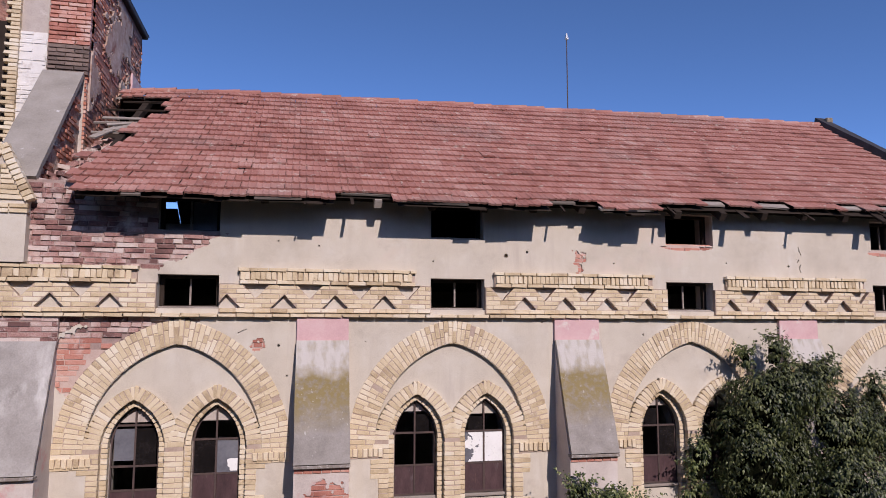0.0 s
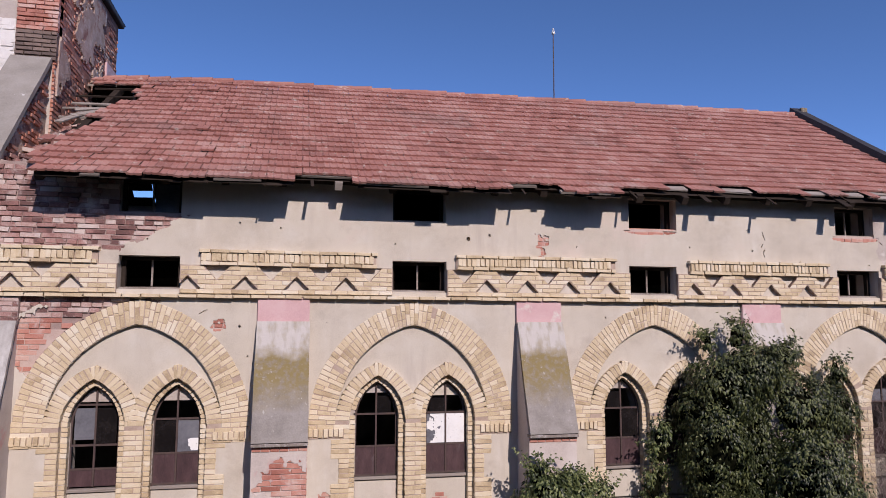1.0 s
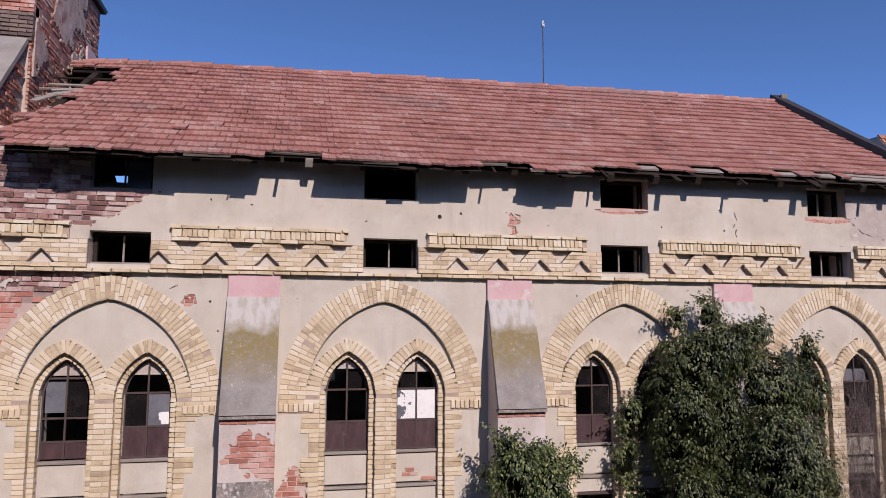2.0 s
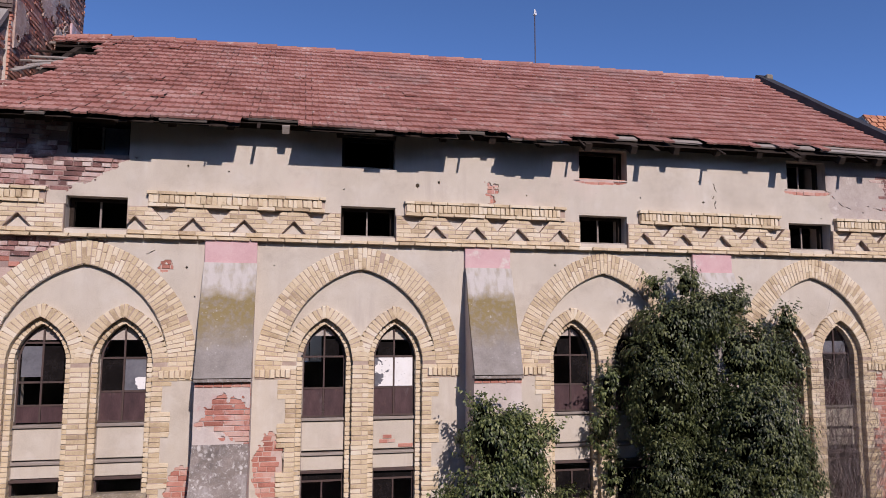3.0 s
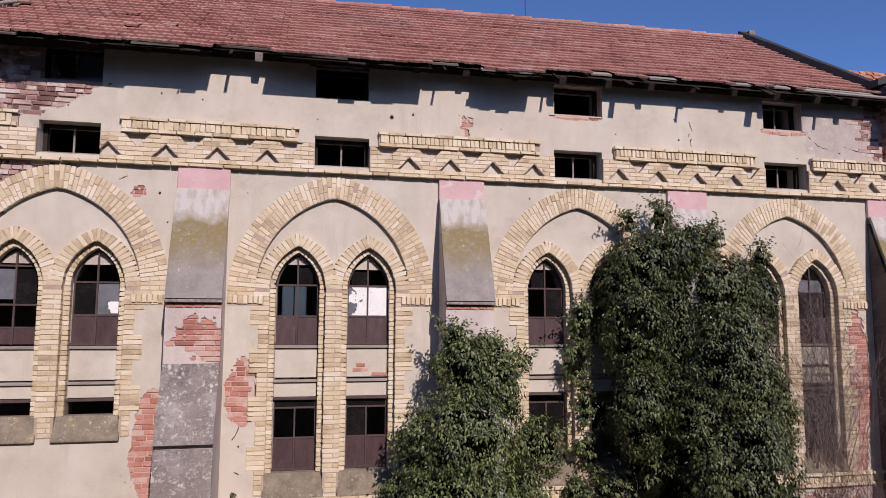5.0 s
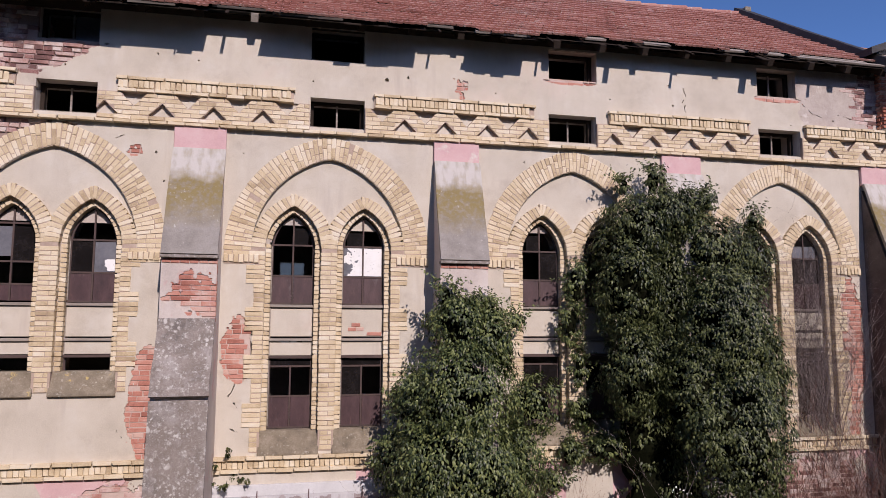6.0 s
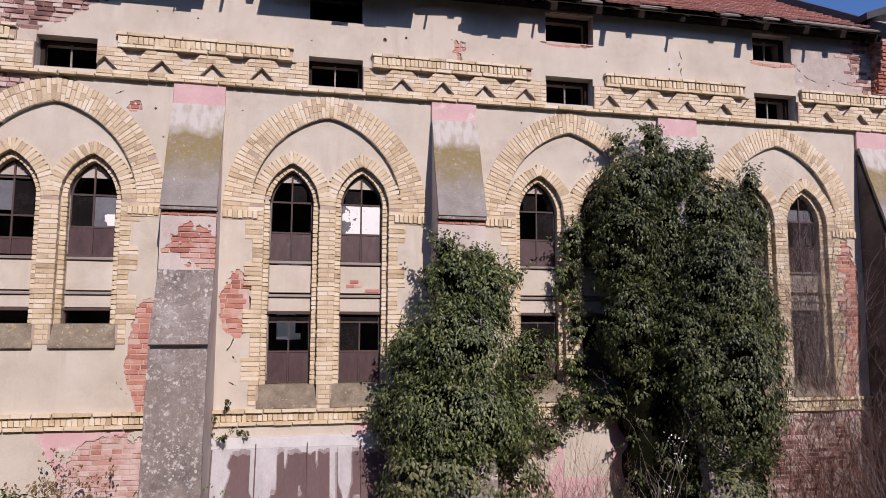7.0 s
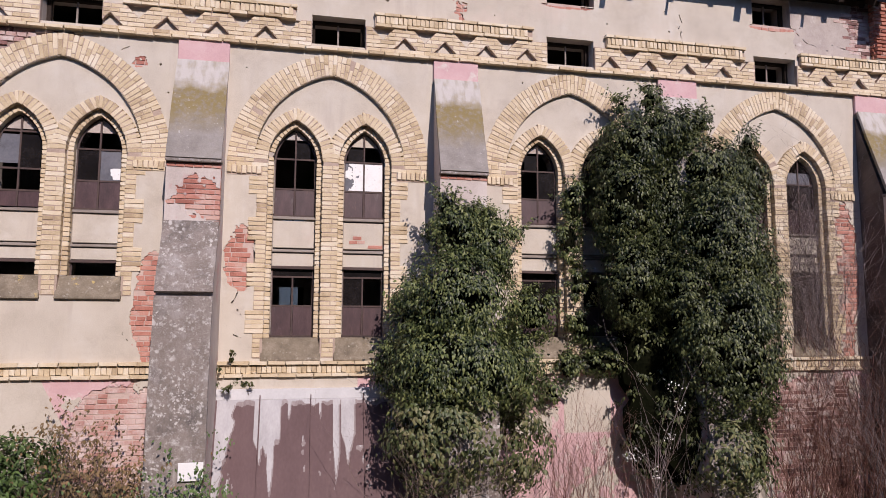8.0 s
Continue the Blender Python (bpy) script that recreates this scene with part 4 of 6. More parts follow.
def keystones(parent, spring, r0, e, lengths, y, deep):
    """The bricks at the very point of an arch."""
    r = r0
    for length in lengths:
        a, b = math.sqrt(r * r - e * e), math.sqrt((r + length) ** 2 - e * e)
        for s in (-1, 1):
            piece("brick", YELLOW_MESHES, parent, s * 0.026, y + deep / 2, spring + (a + b) / 2 - 0.004, 0.05, deep * 0.98, b - a - 0.008, turn=4 * s)
        r += length


def bar(bm, x0, x1, z0, z1, y, d=0.035):
    add_box(bm, x0, x1, y, y + d, z0, z1)


def half_width(z, r):
    """Half the width of a lancet's opening at a height."""
    return r - L_E if z <= L_SPRING else max(0.0, math.sqrt(max(0.0, r * r - (z - L_SPRING) ** 2)) - L_E)


def lancet_plate(name, bm_span, r, y0, y1, mat, parent, label=""):
    """A plate that fills the pointed opening between two heights."""
    z0, z1 = bm_span
    zs = np.linspace(z0, z1, 14)
    bm = bmesh.new()
    fr = [bm.verts.new((-half_width(z, r), y0, z)) for z in zs] + [bm.verts.new((half_width(z, r), y0, z)) for z in zs[::-1]]
    f = bm.faces.new(fr)
    out = bmesh.ops.extrude_face_region(bm, geom=[f])
    for v in out["geom"]:
        if isinstance(v, bmesh.types.BMVert):
            v.co.y = y1
    bmesh.ops.remove_doubles(bm, verts=bm.verts, dist=0.0005)
    return part(name, bm, mat, parent, label)


def lancet_window(no, cx, bay, side, look_of):
    """One pointed window: brick jambs and arch, iron frame, panes, boarded panels, masonry infill and sill."""
    foot = SILLS[bay]
    w = thing("window_%d" % no, look_of["label"], "window", "structure", place=(cx, 0, 0))
    y = 0.20
    # inner order and outer small arch
    arc_bricks(w, 0, L_SPRING, L_R, L_E, (L_RING - 0.005,), -0.012, 0.11, flare=0.26)
    arc_bricks(w, 0, L_SPRING, IN_R, L_E, (L_R - IN_R,), 0.085, 0.12)
    keystones(w, L_SPRING, L_R, L_E, (L_RING - 0.005,), -0.012, 0.11)
    keystones(w, L_SPRING, IN_R, L_E, (L_R - IN_R,), 0.085, 0.12)
    n = int(round((L_SPRING - foot) / COURSE))
    for k in range(n):
        z = foot + (k + 0.5) * (L_SPRING - foot) / n
        for s in (-1, 1):
            piece("jamb_brick", YELLOW_MESHES, w, s * (IN_HALF + 0.045), 0.145 + random.uniform(-0.004, 0.004), z, 0.088, 0.12, COURSE - 0.012)
    # frame
    bm = bmesh.new()
    apex = L_SPRING + math.sqrt(IN_R ** 2 - L_E ** 2)
    for s in (-1, 1):
        zs = [foot] + list(np.linspace(L_SPRING, apex - 0.03, 9))
        for a, b in zip(zs, zs[1:]):
            xa, xb = s * half_width(a, IN_R), s * half_width(b, IN_R)
            vs = [bm.verts.new((x, yy, z)) for yy in (y, y + 0.04) for x, z in ((xa, a), (xb, b), (xb - s * 0.03, b), (xa - s * 0.03, a))]
            for f in ((0, 1, 2, 3), (4, 5, 6, 7), (0, 1, 5, 4), (2, 3, 7, 6)):
                bm.faces.new([vs[i] for i in f])
    frame_ob = part("iron_frame", bm, IRON, w, "thin rusty iron frame")
    for z in look_of["bars"]:
        h = half_width(z, IN_R)
        bm = bmesh.new()
        bar(bm, -h, h, z - 0.014, z + 0.014, y - 0.004)
        part("glazing_bar", bm, IRON, frame_ob)
    for a, b in look_of["mullions"]:
        bm = bmesh.new()
        bar(bm, -0.013, 0.013, a, b, y - 0.008)
        part("mullion", bm, IRON, frame_ob)
    for a, b in look_of["panels"]:
        for s in (-1, 1):
            box("sheet_panel", min(s * 0.016, s * 0.328), max(s * 0.016, s * 0.328), y + 0.004, y + 0.016, a, b, PANEL, w, "rusty brown sheet panel", 0.002)
    for a, b in look_of["blocks"]:
        bm = bmesh.new()
        add_box(bm, -IN_HALF + 0.004, IN_HALF - 0.004, y - 0.02, y + 0.12, a, b, 0.006)
        part("infill", bm, STUCCO, w, "rendered masonry infill")
    if bay == 1 and side > 0:
        for dx, dz, l in ((-0.16, 4.62, 0.13), (-0.03, 4.62, 0.11), (-0.10, 4.69, 0.14), (0.20, 4.545, 0.24)):
            piece("bare_brick", RED_MESHES, w, dx, y - 0.01, dz, l, 0.04, 0.055)
    for z in look_of["ledges"]:
        bm = bmesh.new()
        add_box(bm, -IN_HALF + 0.002, IN_HALF - 0.002, y - 0.055, y + 0.05, z - 0.022, z + 0.022, 0.006, 0.004)
        part("ledge", bm, IRON if z == look_of["ledges"][-1] else WOOD, w, "weathered transom")
    # pale left-hand strips paint in the sunlit edge of the reveal
    for a, b in ((4.16, 4.96), (5.05, 5.95)) + (((3.10, 4.12),) if bay else ()):
        box("lit_edge_strip", -IN_HALF + 0.001, -IN_HALF + 0.016, y - 0.022, y - 0.001, a, b, WOOD, w, "pale strip for the sunlit edge of the reveal", 0.002)
    for a, b, s, mat in look_of["panes"]:
        h = min(half_width(a, IN_R), half_width(b, IN_R), 0.325) - 0.004
        x0, x1 = ((-h, -0.014), (0.014, h), (-h, h))[{-1: 0, 1: 1, 0: 2}[s]]
        box("pane", x0, x1, y + 0.012, y + 0.018, a, b, mat, w, "", 0.0)
    if look_of.get("head"):
        lancet_plate("head_board", (look_of["head"], apex - 0.02), IN_R - 0.02, y + 0.02, y + 0.04, look_of.get("head_mat", PAPER), w, "pale painted head pane")
    for x0, x1, a, b, seed in look_of.get("flakes", ()):
        slab("paint_flakes", lambda x, z: (rough_noise(3 * x, 3 * z, seed) + 0.9 * (x - x0) / (x1 - x0) > 0.68) & (value_noise(x, z, 40.0, seed) > 0.05), x0, x1, a, b, y + 0.006, y + 0.011, PAPER, w, "peeling white paint", cell=0.0075)
    # sill
    prism("sill", ((0.24, foot + 0.01), (0.10, foot), (-0.04, foot - 0.30), (-0.06, foot - 0.335), (-0.05, foot - 0.365), (0.12, foot - 0.36), (0.24, foot - 0.3)), -0.46, 0.46, SILL_STONE, w, "mossy sloping concrete sill", 0.012)
    return w


def looks(bay, side):
    low = SILLS[bay]
    base = dict(label="tall pointed window with broken panes and rusty panels", bars=[5.97, 5.47, 5.03], mullions=[(5.03, 6.44)], panels=[(5.035, 5.455)],
                blocks=[(4.50, 4.94), (4.20, 4.41)], ledges=[4.985, 4.45, 4.175], panes=[])
    if bay == 0:
        base.update(blocks=[(4.50, 4.95), (4.24, 4.42)], ledges=[4.985, 4.455, 4.21], label="pointed window with broken panes above a high sill")
    else:
        base["bars"] += [4.03, 3.56, 3.08]
        base["mullions"] += [(3.08, 4.03)]
        base["panels"] += [(3.085, 3.545)]
    if bay == 0 and side < 0:
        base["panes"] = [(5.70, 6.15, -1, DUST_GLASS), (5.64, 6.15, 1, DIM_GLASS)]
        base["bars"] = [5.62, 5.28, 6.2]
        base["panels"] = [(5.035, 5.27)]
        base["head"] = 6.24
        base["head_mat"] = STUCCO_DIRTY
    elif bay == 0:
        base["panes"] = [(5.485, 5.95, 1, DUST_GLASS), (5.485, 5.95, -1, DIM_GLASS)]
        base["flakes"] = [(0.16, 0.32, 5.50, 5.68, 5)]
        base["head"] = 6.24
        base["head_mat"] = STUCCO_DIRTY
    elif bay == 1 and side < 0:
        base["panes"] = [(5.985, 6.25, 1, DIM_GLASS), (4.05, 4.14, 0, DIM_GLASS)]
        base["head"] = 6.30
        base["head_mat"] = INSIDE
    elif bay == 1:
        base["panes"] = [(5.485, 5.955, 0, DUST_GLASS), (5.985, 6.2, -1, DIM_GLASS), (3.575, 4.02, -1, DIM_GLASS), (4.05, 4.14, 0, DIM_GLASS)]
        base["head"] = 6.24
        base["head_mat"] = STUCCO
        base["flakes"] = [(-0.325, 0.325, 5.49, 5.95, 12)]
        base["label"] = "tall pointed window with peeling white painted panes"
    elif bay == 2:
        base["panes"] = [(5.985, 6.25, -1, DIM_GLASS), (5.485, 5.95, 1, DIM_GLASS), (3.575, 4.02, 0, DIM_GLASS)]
        base["head"] = 6.30
        base["head_mat"] = STUCCO_DIRTY
    else:
        base["panels"] = [(5.035, 5.455)]
        base["blocks"] = [(4.62, 4.94), (4.28, 4.56)]
        base["panes"] = [(5.985, 6.2, 0, DUST_GLASS)]
        base["label"] = "tall pointed window hung with bare creeper stems"
    return base


no = 0
for i, c in enumerate(BAYS):
    for s in (-1, 1):
        no += 1
        lancet_window(no, c + s * L_OFF, i, s, looks(i, s))

slab("mortar_bed", lambda x, z: in_brickwork(x, z, 0.012) & ~in_lancets(x, z, L_R + 0.012, 0.3) | ((in_lancets(x, z, L_R + L_RING - 0.015) | in_lancets(x, z, L_R + L_RING + 0.03) & (z < 6.05)) & ~in_lancets(x, z, L_R + 0.012, 0.3) & (z > SPRING)),
     LEFT, RIGHT, 2.6, 7.9, -0.007, 0.10, BED, core, cell=0.0125)

for i, c in enumerate(BAYS):
    arch = thing("blind_arch", "large pointed blind arch of yellow brick", "arch", "", "blind arches", (c, 0, 0))
    ring_bricks(arch, -0.014, 0.115)
    keystones(arch, SPRING, ARCH_R, ARCH_E, (0.245, 0.115), -0.014, 0.115)
    foot = SILLS[i] - 0.30
    n = int(round((SPRING - foot) / COURSE))
    for k in range(n):
        z = foot + (k + 0.5) * (SPRING - foot) / n
        h = (SPRING - foot) / n - 0.012
        for s in (-1, 1):
            inner = L_OFF + L_HALF if z > SILLS[i] else L_OFF + 0.47
            if z > 5.62:
                edges = [inner, 1.25, 1.50, 1.63] if k % 2 else [inner, 1.12, 1.37, 1.63]
                if 5.665 < z < 5.79:
                    edges = [inner, 1.09]
            else:
                edges = [inner, 1.16 + (0.12 if (k // 5) % 2 else 0.0)]
            for a, b in zip(edges, edges[1:]):
                piece("brick", YELLOW_MESHES, arch, s * (a + b) / 2, 0.043 + random.uniform(-0.004, 0.004), z, b - a - 0.011, 0.115, h)
        inner = L_OFF - L_HALF if z > SILLS[i] else 0.095
        edges = [-inner, 0.03, inner] if k % 2 else [-inner, inner]
        for a, b in zip(edges, edges[1:]):
            piece("brick", YELLOW_MESHES, arch, (a + b) / 2, 0.043 + random.uniform(-0.004, 0.004), z, b - a - 0.011, 0.115, h)
    for s in (-1, 1):
        for k in range(7):
            piece("impost_brick", YELLOW_MESHES, arch, s * (1.13 + 0.077 * k), 0.03, 5.727, 0.062, 0.13, 0.125)
    # bricks that close the gusset between the two small arches
    for k in range(4):
        z = L_SPRING + (k + 0.5) * COURSE
        h = L_OFF - half_width(z, L_R + L_RING) + 0.02
        if h > 0.03:
            piece("brick", YELLOW_MESHES, arch, 0, 0.047, z, 2 * h, 0.11, COURSE - 0.012)


def course(parent, meshes, x0, x1, y, z, length, h, deep, shift=0.0, name="brick", skip=None):
    """One level course of bricks between two ends; skip lists stretches left open."""
    stretches = [(x0, x1)]
    for a, b in skip or ():
        stretches = [p for u, v in stretches for p in (((u, min(v, a)), (max(u, b), v)) if b > u and a < v else ((u, v),)) if p[1] - p[0] > 0.02]
    for u, v in stretches:
        x = x0 - shift
        while x < v:
            a, b = max(x, u), min(x + length, v)
            if b - a > 0.03:
                piece(name, meshes, parent, (a + b) / 2, y + deep / 2 + random.uniform(-0.004, 0.004), z, b - a - 0.012, deep, h - 0.011)
            x += length


def cut_brick(parent, a0, b0, a1, b1, z0, z1, front, back):
    """A brick sawn to a slant at one end: its ends at the bottom and at the top."""
    vs = [(x, y, z) for y, q in ((back, 0.0), (front + 0.004, 0.0), (front, 0.004)) for x, z in ((a0 + q, z0 + q), (max(b0, a0 + 0.002) - q, z0 + q), (max(b1, a1 + 0.002) - q, z1 - q), (a1 + q, z1 - q))]
    fs = [(8, 9, 10, 11)] + [(b + k, b + (k + 1) % 4, b + 4 + (k + 1) % 4, b + 4 + k) for b in (0, 4) for k in range(4)]
    mesh_object("brick", vs, fs, YELLOW, parent)


FRIEZES = ((-6.6, -4.09, (-5.51, -4.72), (-6.6, -4.36)), (-3.22, 0.0, (-3.10, -2.27, -1.50, -0.74), (-2.93, -0.26)), (0.89, 4.13, (1.56, 2.26, 3.00, 3.74), (1.05, 3.84)),
           (5.02, 8.31, (5.33, 6.1, 6.87, 7.62), (5.25, 8.09)), (9.22, 12.5, (9.85, 10.62, 11.4, 12.1), (9.3, 12.5)))
for x0, x1, peaks, (d0, d1) in FRIEZES:
    fr = thing("frieze", "yellow brick frieze with triangular niches and dentils", "frieze", "", "frieze panels", ((x0 + x1) / 2, 0, 7.8))
    ox = (x0 + x1) / 2
    slab("frieze_ground", lambda x, z: ~in_boxes(x, z), x0, x1, 7.84, 8.50, 0.035, 0.10, STUCCO, core, "pale render in the niches")
    mids = [(a + b) / 2 for a, b in zip(peaks, peaks[1:])] + [peaks[0] - 0.38, peaks[-1] + 0.37]

    def in_niche(x, z):
        m = np.zeros(np.shape(x), bool)
        for p in peaks:
            m |= (np.abs(x - p) < 0.19 * (8.115 - z) / 0.20) & (z > 7.91)
        for p in mids:
            if d0 < p < d1:
                m |= (np.abs(x - p) < 0.20 * (z - 8.05) / 0.22) & (z < 8.27)
        return m

    slab("frieze_mortar", lambda x, z: ~in_niche(x, z) & ((z < 8.27) | (x > d0) & (x < d1)), x0 + 0.005, x1 - 0.005, 7.845, 8.475, -0.043, 0.034, BED, core, cell=0.0125)
    for k in range(6):
        z = 7.875 + 0.0705 * k
        lo, hi = z - 0.030, z + 0.030
        gaps = [(p, *(0.19 * max(0.0, 8.115 - v) / 0.20 for v in (lo, hi))) for p in peaks if k]
        gaps += [(p, *(0.20 * max(0.0, v - 8.05) / 0.22 for v in (lo, hi))) for p in mids if d0 < p < d1]
        gaps = sorted(g for g in gaps if g[1] + g[2] > 0.02)
        ends = [(x0 + 0.01, x0 + 0.01)] + [q for p, a, b in gaps for q in ((p - a, p - b), (p + a, p + b))] + [(x1 - 0.01, x1 - 0.01)]
        for (la, lb), (ra, rb) in zip(ends[::2], ends[1::2]):
            x = x0 - 0.125 * (k % 2)
            while x < max(ra, rb):
                a0, a1, b0, b1 = max(x, la), max(x, lb), min(x + 0.25, ra), min(x + 0.25, rb)
                x += 0.25
                if b0 - a0 + b1 - a1 < 0.09:
                    continue
                if abs(a0 - a1) + abs(b0 - b1) < 0.002:
                    piece("brick", YELLOW_MESHES, fr, (a0 + b0) / 2 - ox, 0.01 + random.uniform(-0.004, 0.004), z - 7.8, b0 - a0 - 0.010, 0.12, 0.061)
                else:
                    cut_brick(fr, a0 - ox + 0.005, max(a0, b0) - ox - 0.005, a1 - ox + 0.005, max(a1, b1) - ox - 0.005, lo - 7.8, hi - 7.8, -0.05 + random.uniform(-0.004, 0.004), 0.07)
    course(fr, YELLOW_MESHES, d0 - ox, d1 - ox, -0.085, 8.297 - 7.8, 0.27, 0.065, 0.16, 0.0)
    for k in range(int((d1 - d0 - 0.03) / 0.077)):
        piece("dentil", YELLOW_MESHES, fr, d0 - ox + 0.04 + 0.077 * k, -0.03, 8.392 - 7.8, 0.069, 0.10, 0.125, yaw=random.choice((0, 14)))
    course(fr, YELLOW_MESHES, d0 - ox - 0.02, d1 - ox + 0.02, -0.10, 8.487 - 7.8, 0.27, 0.06, 0.18, 0.1)
ledge = thing("string_course", "projecting yellow brick ledge below the frieze", "ledge", "structure", place=(2, 0, 7.8))
course(ledge, YELLOW_MESHES, -6.6 - 2, 12.5 - 2, -0.10, 0.0, 0.26, 0.062, 0.19, name="ledge_brick")
band = thing("sill_band", "yellow brick string course with upright dentils", "ledge", "structure", place=(2, 0, 2.57))
course(band, YELLOW_MESHES, -8.5, 10.5, -0.08, 0.095, 0.27, 0.065, 0.17, 0.0, "band_brick")
course(band, YELLOW_MESHES, -8.5, 10.5, -0.07, -0.095, 0.27, 0.065, 0.16, 0.1, "band_brick")
for k in range(246):
    piece("dentil", YELLOW_MESHES, band, -8.46 + 0.077 * k, 0.02, 0.0, 0.070, 0.10, 0.124)

# red brick laid bare where the render has fallen
laid = thing("bare_brickwork", "patches of bare red brick in broken render", "brickwork", "structure", place=(0, 0, 0))
for k in range(126):
    z = 0.0385 + 0.077 * k
    if 7.80 < z < 8.50 and z < 9:
        continue
    x = LEFT - (0.14 if k % 2 else 0.0)
    while x < RIGHT:
        length = (0.142 if k % 4 == 3 or random.random() < 0.18 else 0.284) * random.uniform(0.9, 1.06)
        mid = np.array([x + length / 2]), np.array([z])
        ends = np.array([x + 0.02, x + length - 0.02, x + length / 2]), np.array([z, z, z])
        if in_fallen(*ends, 0.02).any() and not (in_boxes(*ends) | in_big_arch(*ends, RING * 0.96) | in_brickwork(*ends) | in_lancets(*ends, L_R + L_RING, 0.3)).any() and not (2.42 < z < 2.71):
            old = x < -3 and z > 7.5 or z < 2.4 or x > 9.5 and z > 8
            if random.random() > 0.015:
                piece("brick", LIMED_MESHES if z < 2.4 and x < 0 else OLD_MESHES if old else RED_MESHES, laid, x + length / 2, 0.06 + (random.uniform(-0.010, 0.022) if x < -3 and z > 7.3 else random.uniform(-0.010, 0.003)), z + random.uniform(-0.004, 0.004), length - random.uniform(0.008, 0.02), 0.09, random.uniform(0.060, 0.070))
        x += length
upper_corner = lambda x, z: (x < -3) & (z > 7.3)
bare_bed = lambda x, z: in_fallen(x, z, 0.03) & ~in_big_arch(x, z, RING) & ~in_boxes(x, z) & ~in_brickwork(x, z) & ~in_lancets(x, z, L_R + L_RING, 0.3)
slab("mortar_bed", lambda x, z: bare_bed(x, z) & upper_corner(x, z), LEFT, RIGHT, -0.1, WALL_TOP, 0.040, 0.10, OLD_MORTAR, core)
slab("mortar_bed", lambda x, z: bare_bed(x, z) & ~upper_corner(x, z), LEFT, RIGHT, -0.1, WALL_TOP, 0.021, 0.10, PINK_MORTAR, core)


# ---- low and upper windows with timber frames ----
def box_window(no, x0, x1, z0, z1, label, mid=True, broken=False, brick=False):
    w = thing("window_%d" % no, label, "window", "structure", place=((x0 + x1) / 2, 0, z0))
    h, t = (x1 - x0) / 2, z1 - z0
    bm = bmesh.new()
    for a, b, c, d in ((-h, -h + 0.06, 0, t), (h - 0.06, h, 0, t), (-h + 0.06, h - 0.06, 0, 0.05), (-h + 0.06, h - 0.06, t - 0.05, t)):
        add_box(bm, a, b, 0.22, 0.30, c, d)
    frame_ob = part("window_frame", bm, DARK_WOOD, w, "dark timber frame")
    if mid:
        box("mullion", -0.014, 0.014, 0.23, 0.26, 0.05, t - 0.05, WOOD, frame_ob, "pale thin mullion", 0.003)
    if broken:
        pane = box("pane", 0.03, h - 0.07, 0.25, 0.256, 0.06, t - 0.06, DUST_GLASS, w, "dusty grey pane", 0.0)
        box("inner_board", -h + 0.06, h - 0.36, 0.34, 0.36, 0.03, 0.16, WOOD, w, "pale board leaning inside", 0.003)
    box("sill_board", -h + 0.005, h - 0.005, 0.06, 0.22, 0.0, 0.03, WOOD if not brick else RED, w, "", 0.005)
    return w


for a, b in LOW_WINDOWS:
    no += 1
    box_window(no, a, b, 7.90, 8.40, "small rectangular window with a dark timber frame")
for k, (a, b) in enumerate(TOP_WINDOWS):
    no += 1
    box_window(no, a, b, 9.04, 9.59, "attic window under the eave, panes broken", k in (0, 3), k == 0, k == 2)


# ---- ivy ----
def leaf_shape(kind):
    if kind == "ivy":
        return [(0, 0, 0), (0.30, 0.20, -0.06), (0.30, 0.52, -0.08), (0, 1.28, -0.24), (-0.30, 0.52, -0.08), (-0.30, 0.20, -0.06), (0, 0.5, 0.05)], \
               [(6, 0, 1), (6, 1, 2), (6, 2, 3), (6, 3, 4), (6, 4, 5), (6, 5, 0)]
    return [(0, 0, 0), (0.26, 0.4, -0.04), (0, 1.0, -0.10), (-0.26, 0.4, -0.04), (0, 0.45, 0.05)], [(4, 0, 1), (4, 1, 2), (4, 2, 3), (4, 3, 0)]


def leaves(name, spots, size, mat, parent, kind="ivy", droop=0.55, label=""):
    """Many single leaves: each spot is a place and the way out of the plant there."""
    shape, tris = leaf_shape(kind)
    shape = np.array(shape)
    spots = np.array([[np.array(v) for v in s] for s in spots]) if isinstance(spots, list) else spots
    p, out = spots[:, 0], spots[:, 1]
    n = len(p)
    rs = np.random.RandomState(len(spots) + 7)
    out = out + rs.normal(0, 0.38, (n, 3)) + (0, 0, 0.25)
    out /= np.linalg.norm(out, axis=1, keepdims=True)
    tip = rs.normal(0, 0.30, (n, 3)) + (0, -0.1, -droop * 1.5)
    if spots.shape[1] > 2:
        tip += spots[:, 2]
    tip -= out * (tip * out).sum(1, keepdims=True)
    tip /= np.linalg.norm(tip, axis=1, keepdims=True) + 1e-9
    side = np.cross(tip, out)
    sz = size * rs.uniform(0.6, 1.25, (n, 1))
    v = p[:, None] + sz[:, None] * (shape[None, :, :1] * side[:, None] + shape[None, :, 1:2] * tip[:, None] + shape[None, :, 2:] * out[:, None])
    base = (np.arange(n) * len(shape))[:, None, None]
    f = (np.array(tris)[None] + base).reshape(-1, 3)
    me = bpy.data.meshes.new(name)
    me.vertices.add(n * len(shape))
    me.vertices.foreach_set("co", v.reshape(-1))
    me.loops.add(f.size)
    me.loops.foreach_set("vertex_index", f.reshape(-1))
    me.polygons.add(len(f))
    me.polygons.foreach_set("loop_start", np.arange(0, f.size, 3))
    me.update(calc_edges=True)
    me.materials.append(mat)
    ob = new(name, me)
    ob.parent = parent
    return tagged(ob, label, kind="stuff")


